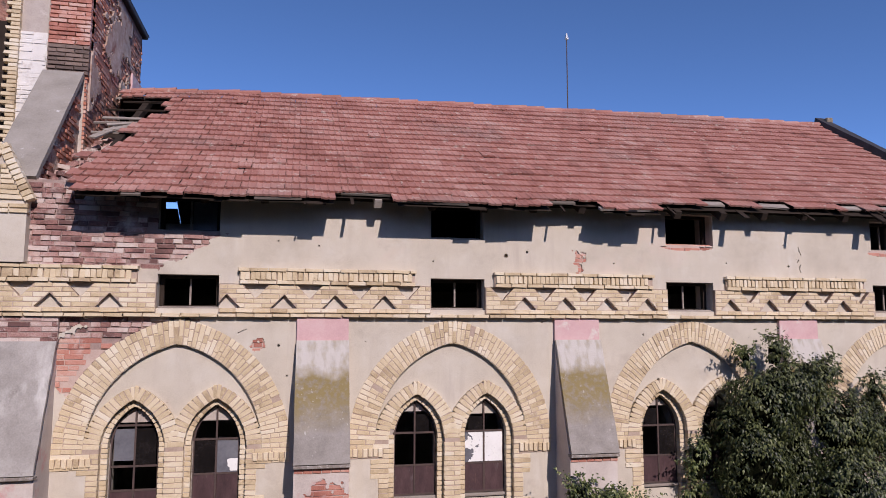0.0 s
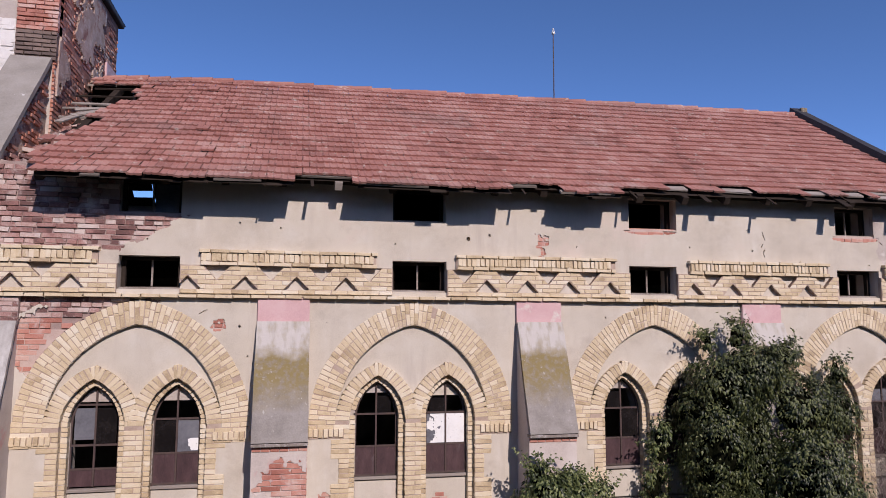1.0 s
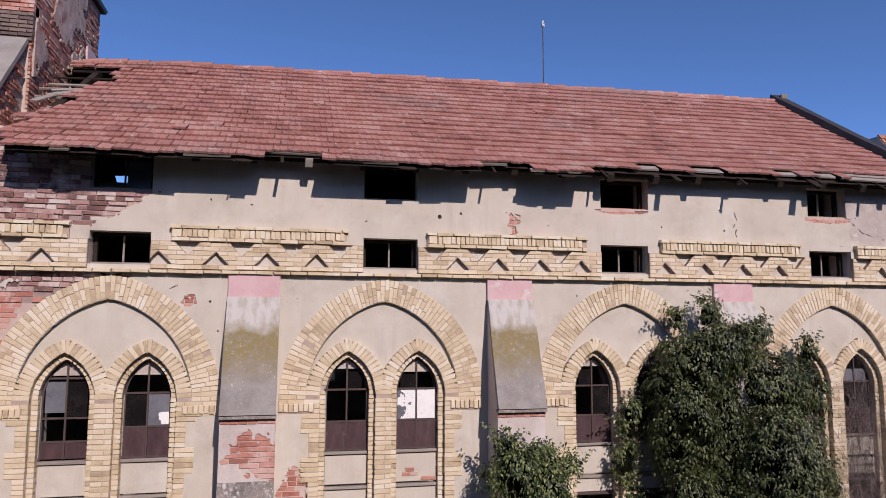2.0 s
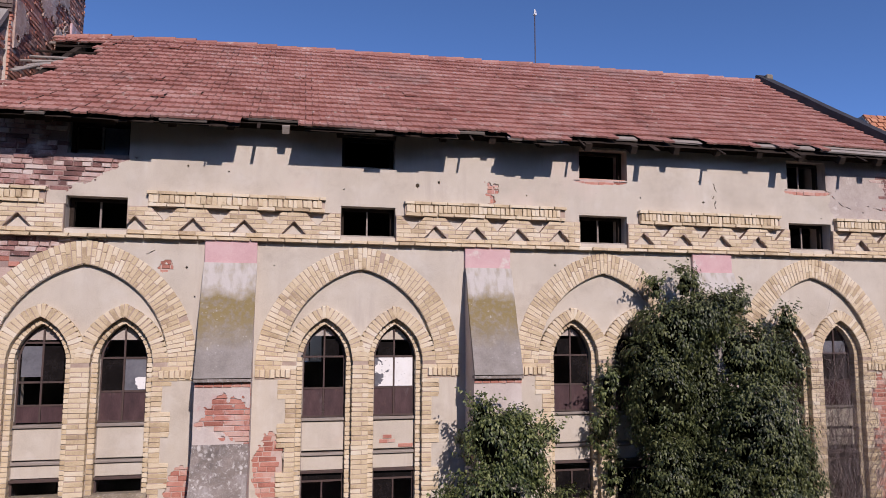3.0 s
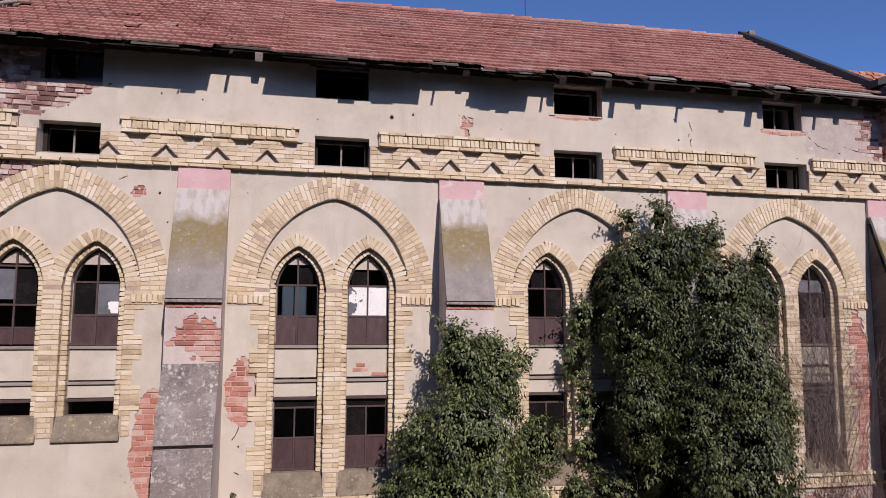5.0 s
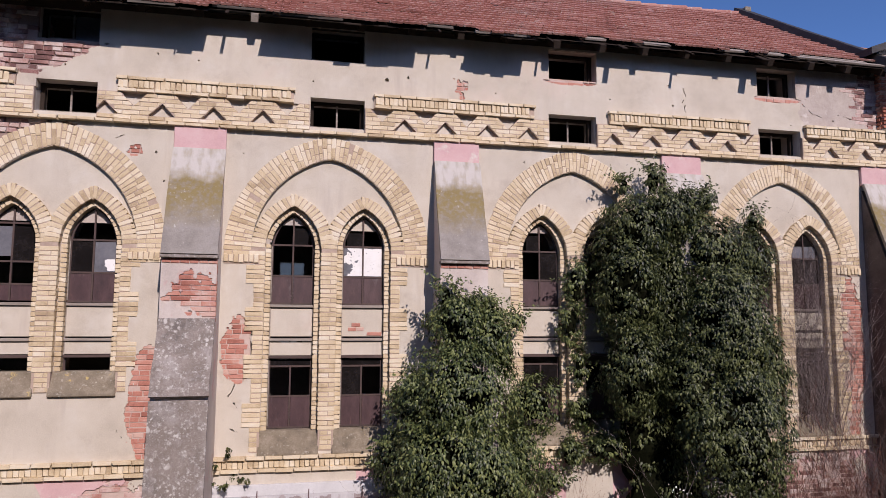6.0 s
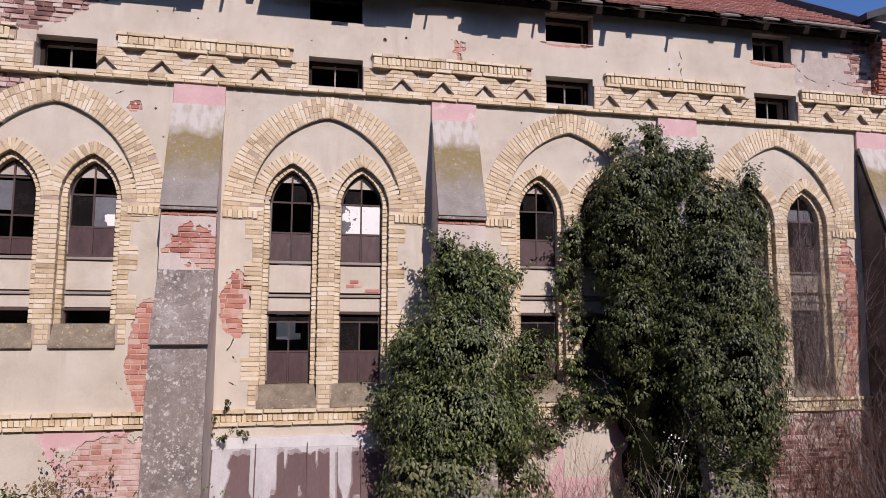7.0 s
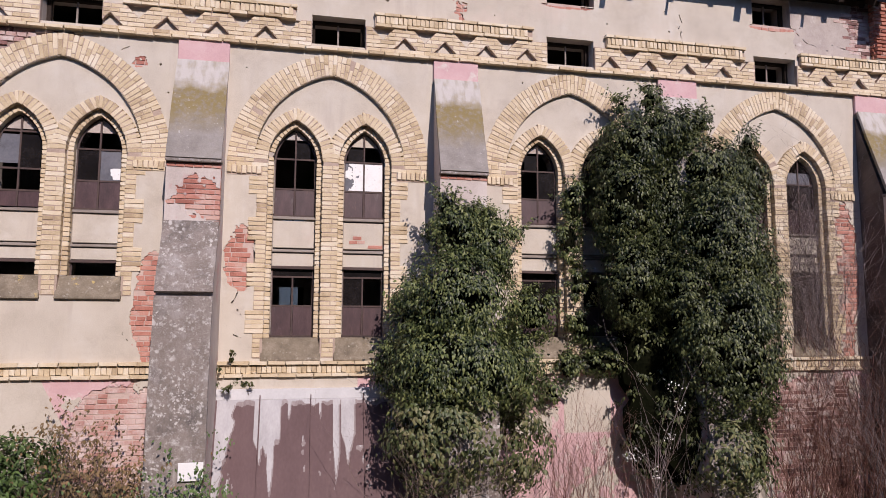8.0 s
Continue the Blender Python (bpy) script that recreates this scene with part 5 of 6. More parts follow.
def lump_value(p, lumps):
    """Below 1 inside the union of ellipsoids; with the way out."""
    best, way = None, None
    for c, r in lumps:
        d = (p - np.array(c)) / np.array(r)
        q = (d * d).sum(1)
        w = d / np.array(r)
        if best is None:
            best, way = q, w
        else:
            k = q < best
            best, way = np.where(k, q, best), np.where(k[:, None], w, way)
    return best, way / (np.linalg.norm(way, axis=1, keepdims=True) + 1e-9)


def ivy_spots(lumps, density, seed, clump=0.15, back=0.0):
    """Spots on the lumps' front skin, gathered into drooping clumps with gaps between."""
    rs = np.random.RandomState(seed)
    spots = []
    for c, r in lumps:
        c, r = np.array(c), np.array(r)
        area = 4 * math.pi * ((r[0] * r[1]) ** 1.6 + (r[0] * r[2]) ** 1.6 + (r[1] * r[2]) ** 1.6) ** (1 / 1.6) / 3 ** (1 / 1.6)
        m = int(area * density / 26)
        d = rs.normal(0, 1, (m, 3))
        d /= np.linalg.norm(d, axis=1, keepdims=True)
        bulge = np.array([noise.noise(Vector(c + r * e) * 2.3) + 0.5 * noise.noise(Vector(c + r * e) * 5.1) for e in d])[:, None]
        small = min(1.0, max(0.3, r.min() / 0.45))
        heads = c + r * d * rs.uniform(0.80, 0.98, (m, 1)) + d * (rs.uniform(-0.06, 0.10, (m, 1)) + 0.20 * bulge) * small
        q, way = lump_value(heads, lumps)
        keep = (q > 0.66) & (heads[:, 1] < 0.02 + back)
        heads, way = heads[keep], way[keep]
        per = rs.randint(16, 36, len(heads))
        h, w = np.repeat(heads, per, 0), np.repeat(way, per, 0)
        s = np.repeat(clump * (0.4 + 0.6 * small) * rs.uniform(0.6, 1.2, len(heads)), per)[:, None]
        off = rs.normal(0, 1, h.shape) * s * (0.62, 0.62, 0.46)
        rad = np.linalg.norm(off, axis=1, keepdims=True)
        pts = h + off + w * 0.05 - np.array((0, 0, 1)) * rad ** 2 * 2.2
        ok = pts[:, 1] < back
        spots.append(np.concatenate([pts, w + (pts - h) * 1.5, (pts - h) / (s + 0.01) * 0.95], 1)[ok])
    spots = np.concatenate(spots).reshape(-1, 3, 3)
    return spots


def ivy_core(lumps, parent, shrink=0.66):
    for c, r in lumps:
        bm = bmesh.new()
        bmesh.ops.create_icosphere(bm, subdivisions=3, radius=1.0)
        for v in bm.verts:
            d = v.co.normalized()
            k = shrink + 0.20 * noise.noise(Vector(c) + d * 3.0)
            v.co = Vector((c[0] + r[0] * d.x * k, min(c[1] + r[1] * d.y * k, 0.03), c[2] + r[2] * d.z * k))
        part("shade_core", bm, IVY_SHADE, parent, "near-black core for the shade inside the ivy")


def ivy_sprays(lumps, count, seed):
    """Short leafy shoots that stand out of the mass, mostly up and sideways."""
    rs = np.random.RandomState(seed)
    out = []
    for k in range(count):
        c, r = lumps[rs.randint(len(lumps))]
        a = rs.uniform(-0.25, math.pi + 0.25)
        d = np.array((math.cos(a), rs.uniform(-0.7, 0.1), math.sin(a)))
        p = np.array(c) + np.array(r) * d / np.linalg.norm(d)
        q, _ = lump_value(p[None], lumps)
        if q[0] < 0.8 or p[1] > -0.02:
            continue
        way = np.array((d[0] * 0.8, -0.15, abs(d[2]) + 0.35)) + rs.normal(0, 0.35, 3) * (1, 0.4, 0.6)
        way /= np.linalg.norm(way)
        n = rs.randint(5, 12 if rs.rand() < 0.7 else 22)
        for j in range(n):
            u = 0.024 * j
            out.append((p + way * u + np.array((0, -0.02, -0.5 * u * u)) + rs.normal(0, 0.022, 3), np.array((rs.normal(0, 0.6), -0.8, 0.6)), way * 0.8 + rs.normal(0, 0.5, 3)))
    return np.array(out)


IVY_A = [((2.28, -0.72, 4.64), (0.34, 0.40, 0.48)), ((2.78, -0.70, 4.47), (0.34, 0.40, 0.42)), ((2.35, -0.90, 3.58), (0.76, 0.62, 0.85)), ((3.59, -0.60, 3.45), (0.32, 0.36, 0.36)),
         ((2.30, -1.00, 2.57), (1.00, 0.72, 0.78)), ((1.64, -0.60, 3.41), (0.25, 0.32, 0.55)), ((3.17, -0.70, 2.53), (0.42, 0.45, 0.62)), ((2.13, -0.72, 5.10), (0.10, 0.18, 0.24)),
         ((2.61, -0.70, 4.90), (0.09, 0.18, 0.20)), ((2.83, -0.70, 4.87), (0.10, 0.18, 0.20)), ((3.33, -0.40, 4.74), (0.09, 0.10, 0.13)), ((1.42, -0.45, 2.62), (0.28, 0.26, 0.42))]
IVY_B = [((5.88, -0.40, 7.20), (0.12, 0.18, 0.28)), ((5.48, -0.50, 6.29), (0.44, 0.45, 0.54)), ((5.99, -0.50, 6.57), (0.38, 0.45, 0.45)), ((6.80, -0.55, 5.89), (0.66, 0.50, 0.62)),
         ((7.68, -0.45, 5.80), (0.28, 0.34, 0.52)), ((6.83, -0.45, 6.86), (0.12, 0.18, 0.22)), ((6.46, -0.45, 6.74), (0.20, 0.30, 0.25)), ((5.26, -0.60, 5.24), (0.42, 0.50, 0.80)),
         ((5.23, -0.70, 3.96), (0.36, 0.50, 0.75)), ((6.84, -0.85, 4.49), (0.76, 0.66, 1.15)), ((6.21, -0.85, 3.68), (0.42, 0.55, 0.75)), ((6.77, -1.05, 2.81), (0.86, 0.76, 1.25)),
         ((7.65, -0.70, 3.78), (0.30, 0.40, 0.80)), ((5.07, -0.40, 5.95), (0.22, 0.30, 0.30)), ((4.54, -0.12, 5.38), (0.14, 0.10, 0.42)), ((4.44, -0.10, 4.74), (0.15, 0.09, 0.32)),
         ((4.59, -0.10, 3.97), (0.10, 0.08, 0.35)), ((4.63, -0.12, 3.25), (0.18, 0.13, 0.26)), ((4.97, -0.20, 2.63), (0.38, 0.20, 0.17)), ((4.07, -0.15, 2.13), (0.13, 0.12, 0.16)),
         ((4.37, -0.15, 2.54), (0.15, 0.12, 0.22)), ((7.84, -0.35, 6.55), (0.10, 0.13, 0.25)), ((5.39, -0.30, 7.09), (0.08, 0.10, 0.16)),
         ((6.17, -0.38, 5.10), (0.42, 0.36, 1.15)), ((6.05, -0.42, 3.78), (0.40, 0.36, 0.90))]
# near-black lumps put where the hollow between the lobes is only shade
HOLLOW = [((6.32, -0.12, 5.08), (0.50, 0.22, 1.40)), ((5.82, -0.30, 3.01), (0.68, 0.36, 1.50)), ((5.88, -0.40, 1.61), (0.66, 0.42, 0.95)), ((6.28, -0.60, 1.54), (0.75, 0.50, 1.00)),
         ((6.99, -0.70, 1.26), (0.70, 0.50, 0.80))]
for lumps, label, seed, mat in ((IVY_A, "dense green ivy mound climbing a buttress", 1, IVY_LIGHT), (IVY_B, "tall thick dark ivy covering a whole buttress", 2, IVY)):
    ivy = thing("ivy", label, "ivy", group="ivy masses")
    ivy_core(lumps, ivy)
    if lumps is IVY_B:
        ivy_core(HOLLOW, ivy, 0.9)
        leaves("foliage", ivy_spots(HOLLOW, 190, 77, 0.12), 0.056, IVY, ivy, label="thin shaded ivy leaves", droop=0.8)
    spots = ivy_spots(lumps, 2100, seed, 0.12)
    flat = (spots[:, 0, 0] > 4.0) & (spots[:, 0, 0] < 5.3) & (spots[:, 0, 1] > -0.50)
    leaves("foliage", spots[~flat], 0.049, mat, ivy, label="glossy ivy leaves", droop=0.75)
    # the strand's sunlit brightness is put into a paler leaf colour
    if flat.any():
        leaves("foliage", spots[flat], 0.050, IVY_LIGHT, ivy, label="ivy strand against the wall, sunlight in its leaf colour", droop=0.8)
    leaves("young_growth", ivy_sprays(lumps, 230, seed + 40), 0.048, mat, ivy, label="leafy shoots standing out of the ivy")
    stray = [(np.array(c) + np.array((rx * a, -0.1, rz)), np.array((a, -0.4, 0.8))) for (c, (rx, ry, rz)) in lumps for a in np.random.RandomState(seed).uniform(-0.7, 0.7, 14)]
    leaves("young_growth", [(p + np.random.RandomState(k).normal(0, 0.09, 3) * (1, 0.4, 1.2), d) for k, (p, d) in enumerate(stray)], 0.05, mat, ivy, label="young shoots")


# ---- tower at the left ----
RUIN = material("crumbled_brick_core", [(0.15, 0.065, 0.048), (0.26, 0.12, 0.088), (0.37, 0.22, 0.17)], 3.0, 30, 0.95, 1.0, 0.06, stain=[((0.36, 0.29, 0.26), 1.6, (0.56, 0.66)), ((0.07, 0.05, 0.045), 2.6, (0.56, 0.68))])
FLAKING = material("flaking_limewash", [(0.26, 0.165, 0.125), (0.40, 0.295, 0.24), (0.55, 0.46, 0.40)], 3.5, 30, 0.95, 0.9, 0.05, stain=[((0.26, 0.12, 0.09), 2.2, (0.54, 0.60))])
def brick_skin(name, parent, origin, along, up, w, h, mat, keep, seed=0, length=0.284, course=0.077, proud=0.03):
    """Courses of single bricks on a flat face, joined; keep(u, v) tells where they remain. Uneven in depth."""
    rs = random.Random(seed)
    o, a, b = Vector(origin), Vector(along), Vector(up)
    n = a.cross(b).normalized()
    vs, fs = [], []
    for k in range(int(h / course)):
        u = -length * (0.5 if k % 2 else 0.0)
        while u < w:
            u0, u1 = max(u, 0) + 0.006, min(u + length, w) - 0.006
            v0, v1 = k * course + 0.006, (k + 1) * course - 0.006
            u += length
            if u1 - u0 < 0.04 or not keep((u0 + u1) / 2, (v0 + v1) / 2):
                continue
            d = proud + rs.uniform(-0.014, 0.012)
            base = len(vs)
            for dd, q in ((-0.03, 0.0), (d, 0.007)):
                for x, y in ((u0 + q, v0 + q), (u1 - q, v0 + q), (u1 - q, v1 - q), (u0 + q, v1 - q)):
                    vs.append(o + a * (x + rs.uniform(-0.004, 0.004)) + b * (y + rs.uniform(-0.003, 0.003)) + n * dd)
            fs += [tuple(base + i for i in f) for f in ((4, 5, 6, 7), (0, 1, 5, 4), (1, 2, 6, 5), (2, 3, 7, 6), (3, 0, 4, 7))]
    return tagged(mesh_object(name, vs, fs, mat, parent), kind="stuff")


def rn(u, v, seed):
    return float(rough_noise(np.array([u]), np.array([v]), seed)[0])


tower = thing("tower", "ruined square tower of red brick with peeling plaster", "tower", place=(-5.7, 2, 0))
T = Vector(tower.location)
TX, TY = -5.74, 1.97


def tbox(name, x0, x1, y0, y1, z0, z1, mat, label="", bevel=0.01):
    return box(name, x0 - T.x, x1 - T.x, y0 - T.y, y1 - T.y, z0, z1, mat, tower, label, bevel)


tbox("core", -9.6, TX - 0.03, TY + 0.12, 6.0, 9.0, 14.35, RUIN)
tbox("core", -9.6, TX - 0.03, TY + 0.12, 6.0, -0.1, 8.99, INSIDE)
tbox("corner_pier", -6.40, TX - 0.03, TY + 0.03, TY + 0.3, 9.0, 14.35, MORTAR)
tbox("plaster", -6.98, -6.44, TY + 0.08, TY + 0.2, 10.2, 14.35, STUCCO_DIRTY, "peeling grey plaster", 0.02)
brick_skin("limewashed_bricks", tower, (-6.95 - T.x, TY + 0.07 - T.y, 10.2), (1, 0, 0), (0, 0, 1), 0.5, 2.6, PLASTER_WHITE, lambda u, v: v < 2.45 + 0.2 * rn(u, v, 5), 8, proud=0.006)
tbox("plaster", -6.95, -6.45, TY + 0.069, TY + 0.2, 10.25, 12.72, PLASTER_WHITE, "thin white limewash", 0.004)
tbox("plaster", -9.6, -7.5, TY + 0.05, TY + 0.2, 9.6, 14.35, PLASTER_WHITE, "peeling white plaster", 0.02)
# flat dark plate paints in the unlit depth of the opening
tbox("opening_shade_plate", -7.5, -7.02, TY + 0.11, TY + 0.16, 10.2, 12.9, DARK_WOOD, "", 0.0)
for k in range(50):
    z = 10.25 + COURSE * k
    wide = 0.14 if k % 2 else 0.22
    piece("yellow_quoin", YELLOW_MESHES, tower, -6.98 - T.x - wide / 2 + 0.10, TY + 0.05 - T.y, z, wide, 0.12, COURSE - 0.011)
for k in range(32):
    z = 11.98 + 0.0385 + 0.077 * k
    x = -6.41 - (0.142 if k % 2 else 0.0)
    while x < TX - 0.02:
        a, b = max(x, -6.42), min(x + 0.284, TX)
        if b - a > 0.05:
            piece("brick", SOOT_MESHES if z < 12.52 else RED_MESHES, tower, (a + b) / 2 - T.x, TY - T.y + 0.02 + random.uniform(-0.01, 0.01), z, b - a - 0.012, 0.1, 0.064)
        x += 0.284
# side of the tower, seen along the roof
brick_skin("side_bricks", tower, (TX - 0.03 - T.x, TY - T.y, 9.3), (0, 1, 0), (0, 0, 1), 4.03, 5.0, RED_FAR,
           lambda u, v: rn(u, v, 41) > 0.36 and not (u > 3.05 and 3.0 < v < 3.85), 5, proud=0.008)
tbox("side_plaster", TX - 0.03, TX + 0.02, TY + 3.08, TY + 4.0, 12.35, 13.15, PINK, "pinkish plaster remnant", 0.01)
slab_mask = lambda x, z: (0.55 * value_noise(x, z, 0.9, 77) + 0.45 * rough_noise(x, z, 78) > 0.59)
sp = slab("side_render", slab_mask, 0.1, 2.9, 10.0, 14.2, 0.0, 0.04, FLAKING, tower, "loose grey plaster remnants", cell=0.02)
sp.rotation_euler = (0, 0, radians(90))
sp.location = (TX + 0.012 - T.x, TY - T.y, 0)
# leaning cap of the tower's corner buttress, and its broken flank
cap = slope_slab("leaning_cap", -6.45 - T.x, -5.80 - T.x, (TY - T.y - 0.0, 11.96), (0.06 - T.y, 9.72), 0.09, CONCRETE, tower, "pale smooth concrete leaning cap", 0.01)
cap.data.materials[0] = material("pale_concrete", [(0.20, 0.178, 0.155), (0.27, 0.243, 0.215), (0.33, 0.30, 0.27)], 2, 40, 0.95, 0.4, 0.006, stain=[((0.50, 0.48, 0.46), 4.0, (0.64, 0.70))])
prism("flank", ((TY + 0.2 - T.y, 11.9), (0.10 - T.y, 9.66), (0.10 - T.y, 8.6), (TY + 0.2 - T.y, 8.6)), -6.42 - T.x, -5.86 - T.x, FLAKING, tower, "flaking limewashed plaster")
brick_skin("flank_bricks", tower, (-5.86 - T.x, 0.1 - T.y, 8.6), (0, 1, 0), (0, 0, 1), 1.95, 3.4, RED_FAR,
           lambda u, v: v < 1.0 + 1.17 * u and rn(u, v, 51) > 0.56, 9, proud=0.035)
tbox("roof_slab", -9.9, TX + 0.08, TY - 0.3, 6.12, 14.35, 14.47, TAR, "dark overhanging eave", 0.02)
bm = bmesh.new()
vs = [bm.verts.new((x - T.x, y - T.y, 14.47)) for x, y in ((-9.9, TY - 0.3), (TX + 0.08, TY - 0.3), (TX + 0.08, 6.25), (-9.9, 6.25))]
tip = bm.verts.new((-7.7 - T.x, 4.0 - T.y, 16.5))
for k in range(4):
    bm.faces.new((vs[k], vs[(k + 1) % 4], tip))
bm.faces.new(vs[::-1])
part("tower_roof", bm, TAR, tower, "dark low pyramid roof")

# small gabled pinnacle in front of the tower
pin = thing("pinnacle", "small gabled pinnacle edged with yellow brick", "pinnacle", place=(-6.2, 0, 8.5))
prism("body", ((-0.13, 0.03), (0.09, 0.03), (0.09, 0.9), (-0.13, 0.9)), -0.36, 0.36, STUCCO, pin, "pale plastered block")
bm = bmesh.new()
a = [bm.verts.new((x, -0.13, z)) for x, z in ((-0.36, 0.9), (0.36, 0.9), (0.0, 1.62))]
b = [bm.verts.new((x, 0.25, z)) for x, z in ((-0.36, 0.9), (0.36, 0.9), (0.0, 1.62))]
bm.faces.new(a)
bm.faces.new(b[::-1])
for k in range(3):
    bm.faces.new((a[k], b[k], b[(k + 1) % 3], a[(k + 1) % 3]))
gable = part("gable", bm, MORTAR, pin)
for s in (-1, 1):
    for k in range(11):
        u = (k + 0.5) / 11
        piece("gable_brick", YELLOW_MESHES, gable, s * 0.40 * (1 - u), -0.11, 0.90 + 0.80 * u, 0.13, 0.14, 0.072, turn=-27 * s)
for k in range(7):
    w = 0.30 * (1 - k / 8)
    for s in (-1, 1):
        piece("brick", YELLOW_MESHES, pin, s * w / 2, -0.12, 0.94 + COURSE * k, w - 0.01, 0.08, COURSE - 0.012)
for k in range(6):
    piece("brick", YELLOW_MESHES, pin, -0.24 + 0.13 * (k % 3) * 1.9, -0.12, 0.75 + COURSE * (k // 3), 0.235, 0.08, COURSE - 0.012)

# ---- right end ----
pier = thing("end_pier", "rough red brick end pier under a dark coping", "pier", place=(11.0, 0, 8.5))
box("core", 0.02, 1.5, -0.10, 0.5, 0.03, 1.55, MORTAR, pier)
brick_skin("pier_bricks", pier, (0.0, -0.10, 0.04), (1, 0, 0), (0, 0, 1), 1.5, 1.52, RED_FAR, lambda u, v: rn(u, v, 61) > 0.27, 3)
brick_skin("pier_bricks", pier, (0.02, 0.5, 0.04), (0, -1, 0), (0, 0, 1), 0.6, 1.52, RED_FAR, lambda u, v: True, 4)
bm = bmesh.new()
vs = [bm.verts.new((x, y, z + dz)) for x, z in ((-0.25, 1.50), (0.35, 1.72), (1.6, 2.1)) for y in (-0.22, 0.6) for dz in (0.0, 0.14)]
for k in (0, 4):
    for f in ((0, 4, 5, 1), (2, 3, 7, 6), (0, 2, 6, 4), (1, 5, 7, 3)):
        bm.faces.new([vs[k + i] for i in f])
bm.faces.new([vs[i] for i in (0, 1, 3, 2)])
bm.faces.new([vs[i] for i in (8, 10, 11, 9)])
part("coping", bm, TAR, pier, "black tarred coping")

mast = thing("mast", "thin grey lightning mast behind the roof", "mast", place=(9.66, 17.46, -0.1))
for z0, z1, r in ((0, 12, 0.055), (12, 17, 0.042), (17, 20.6, 0.028)):
    bm = bmesh.new()
    bmesh.ops.create_cone(bm, cap_ends=True, segments=8, radius1=r, radius2=r * 0.85, depth=z1 - z0, matrix=Matrix.Translation((0, 0, (z0 + z1) / 2)))
    part("pole", bm, IRON, mast)
bm = bmesh.new()
for a in range(3):
    d = Vector((math.cos(2.1 * a), math.sin(2.1 * a), 0))
    bmesh.ops.create_cone(bm, cap_ends=True, segments=6, radius1=0.02, radius2=0.012, depth=0.26, matrix=Matrix.Translation(Vector((0, 0, 20.72)) + d * 0.05) @ pose(0, 0, 0, 14 * d.y, -14 * d.x, 0))
bmesh.ops.create_icosphere(bm, subdivisions=2, radius=0.07, matrix=Matrix.Translation((0, 0, 20.6)))
part("finial", bm, PLASTER_WHITE, mast, "pale forked tip")

# ---- tin lean-to at the foot of the wall ----
lean = thing("tin_lean_to", "brown painted tin lean-to with peeling streaks", "lean-to", place=(0.4, -0.03, 2.24))
tilt = math.degrees(math.atan(0.36))


DRIPS = ((-0.52, 0.20, 0.95), (-0.46, 0.05, 1.55), (-0.62, 0.04, 1.15), (0.52, 0.055, 1.30), (0.70, 0.11, 0.95), (0.69, 0.04, 1.2), (1.5, 0.14, 0.9), (-0.2, 0.03, 0.45), (0.27, 0.02, 0.5))


def drip(x):
    """How far the bare streaks run down from the top."""
    d = 0.20 + 0.07 * value_noise(x, 0 * x, 14.0, 92)
    for c, w, h in DRIPS:
        d = np.maximum(d, np.where(np.abs(x - c) < w, h * (1 - 0.25 * (np.abs(x - c) / w) ** 2) + 0.2 * (value_noise(x, 0 * x, 22.0, 93) - 0.5), 0))
    return d


def painted(x, z):
    edge = -1.42 - 0.16 * (-z - 0.4) + 0.08 * (value_noise(x, z, 9, 94) - 0.5)
    d = np.where(x < edge, 9.0, drip(x + 0.4))
    return (-z > d) & (rough_noise(x * 2, z, 95) < 0.80)


for nm, test, y, mat, lab in (("bare_sheet", lambda x, z: x > -9, 0.0, TIN_BARE, "bare bright zinc"), ("primer", lambda x, z: painted(x, z - 0.10 * value_noise(x, z * 0.2, 11.0, 97)) | painted(x + 0.02, z), -0.0015, PRIMER, "worn greyish primer"),
                           ("paint", painted, -0.003, TIN, "brown paint, peeling")):
    sheet = slab(nm, test, -1.7, 1.7, -2.35, 0.0, y, y + (0.0015 if nm != "bare_sheet" else 0.012), mat, lean, lab, cell=0.0125)
    sheet.rotation_euler = (radians(-tilt), 0, 0)
    bare_sheet = sheet if nm == "bare_sheet" else bare_sheet
for x in (-1.05, -0.28, 0.54, 1.3):
    seam = box("seam", x - 0.008, x + 0.008, -0.028, 0.0, -2.3, -0.05, TIN, bare_sheet, "", 0.003)
box("flashing", -1.72, 1.72, -0.05, 0.02, -0.13, 0.03, ZINC, lean, "bright zinc flashing", 0.004)
prism("cheek", ((0.0, 0.0), (-0.80, -2.2), (0.0, -2.2)), -1.70, -1.68, TIN, lean)


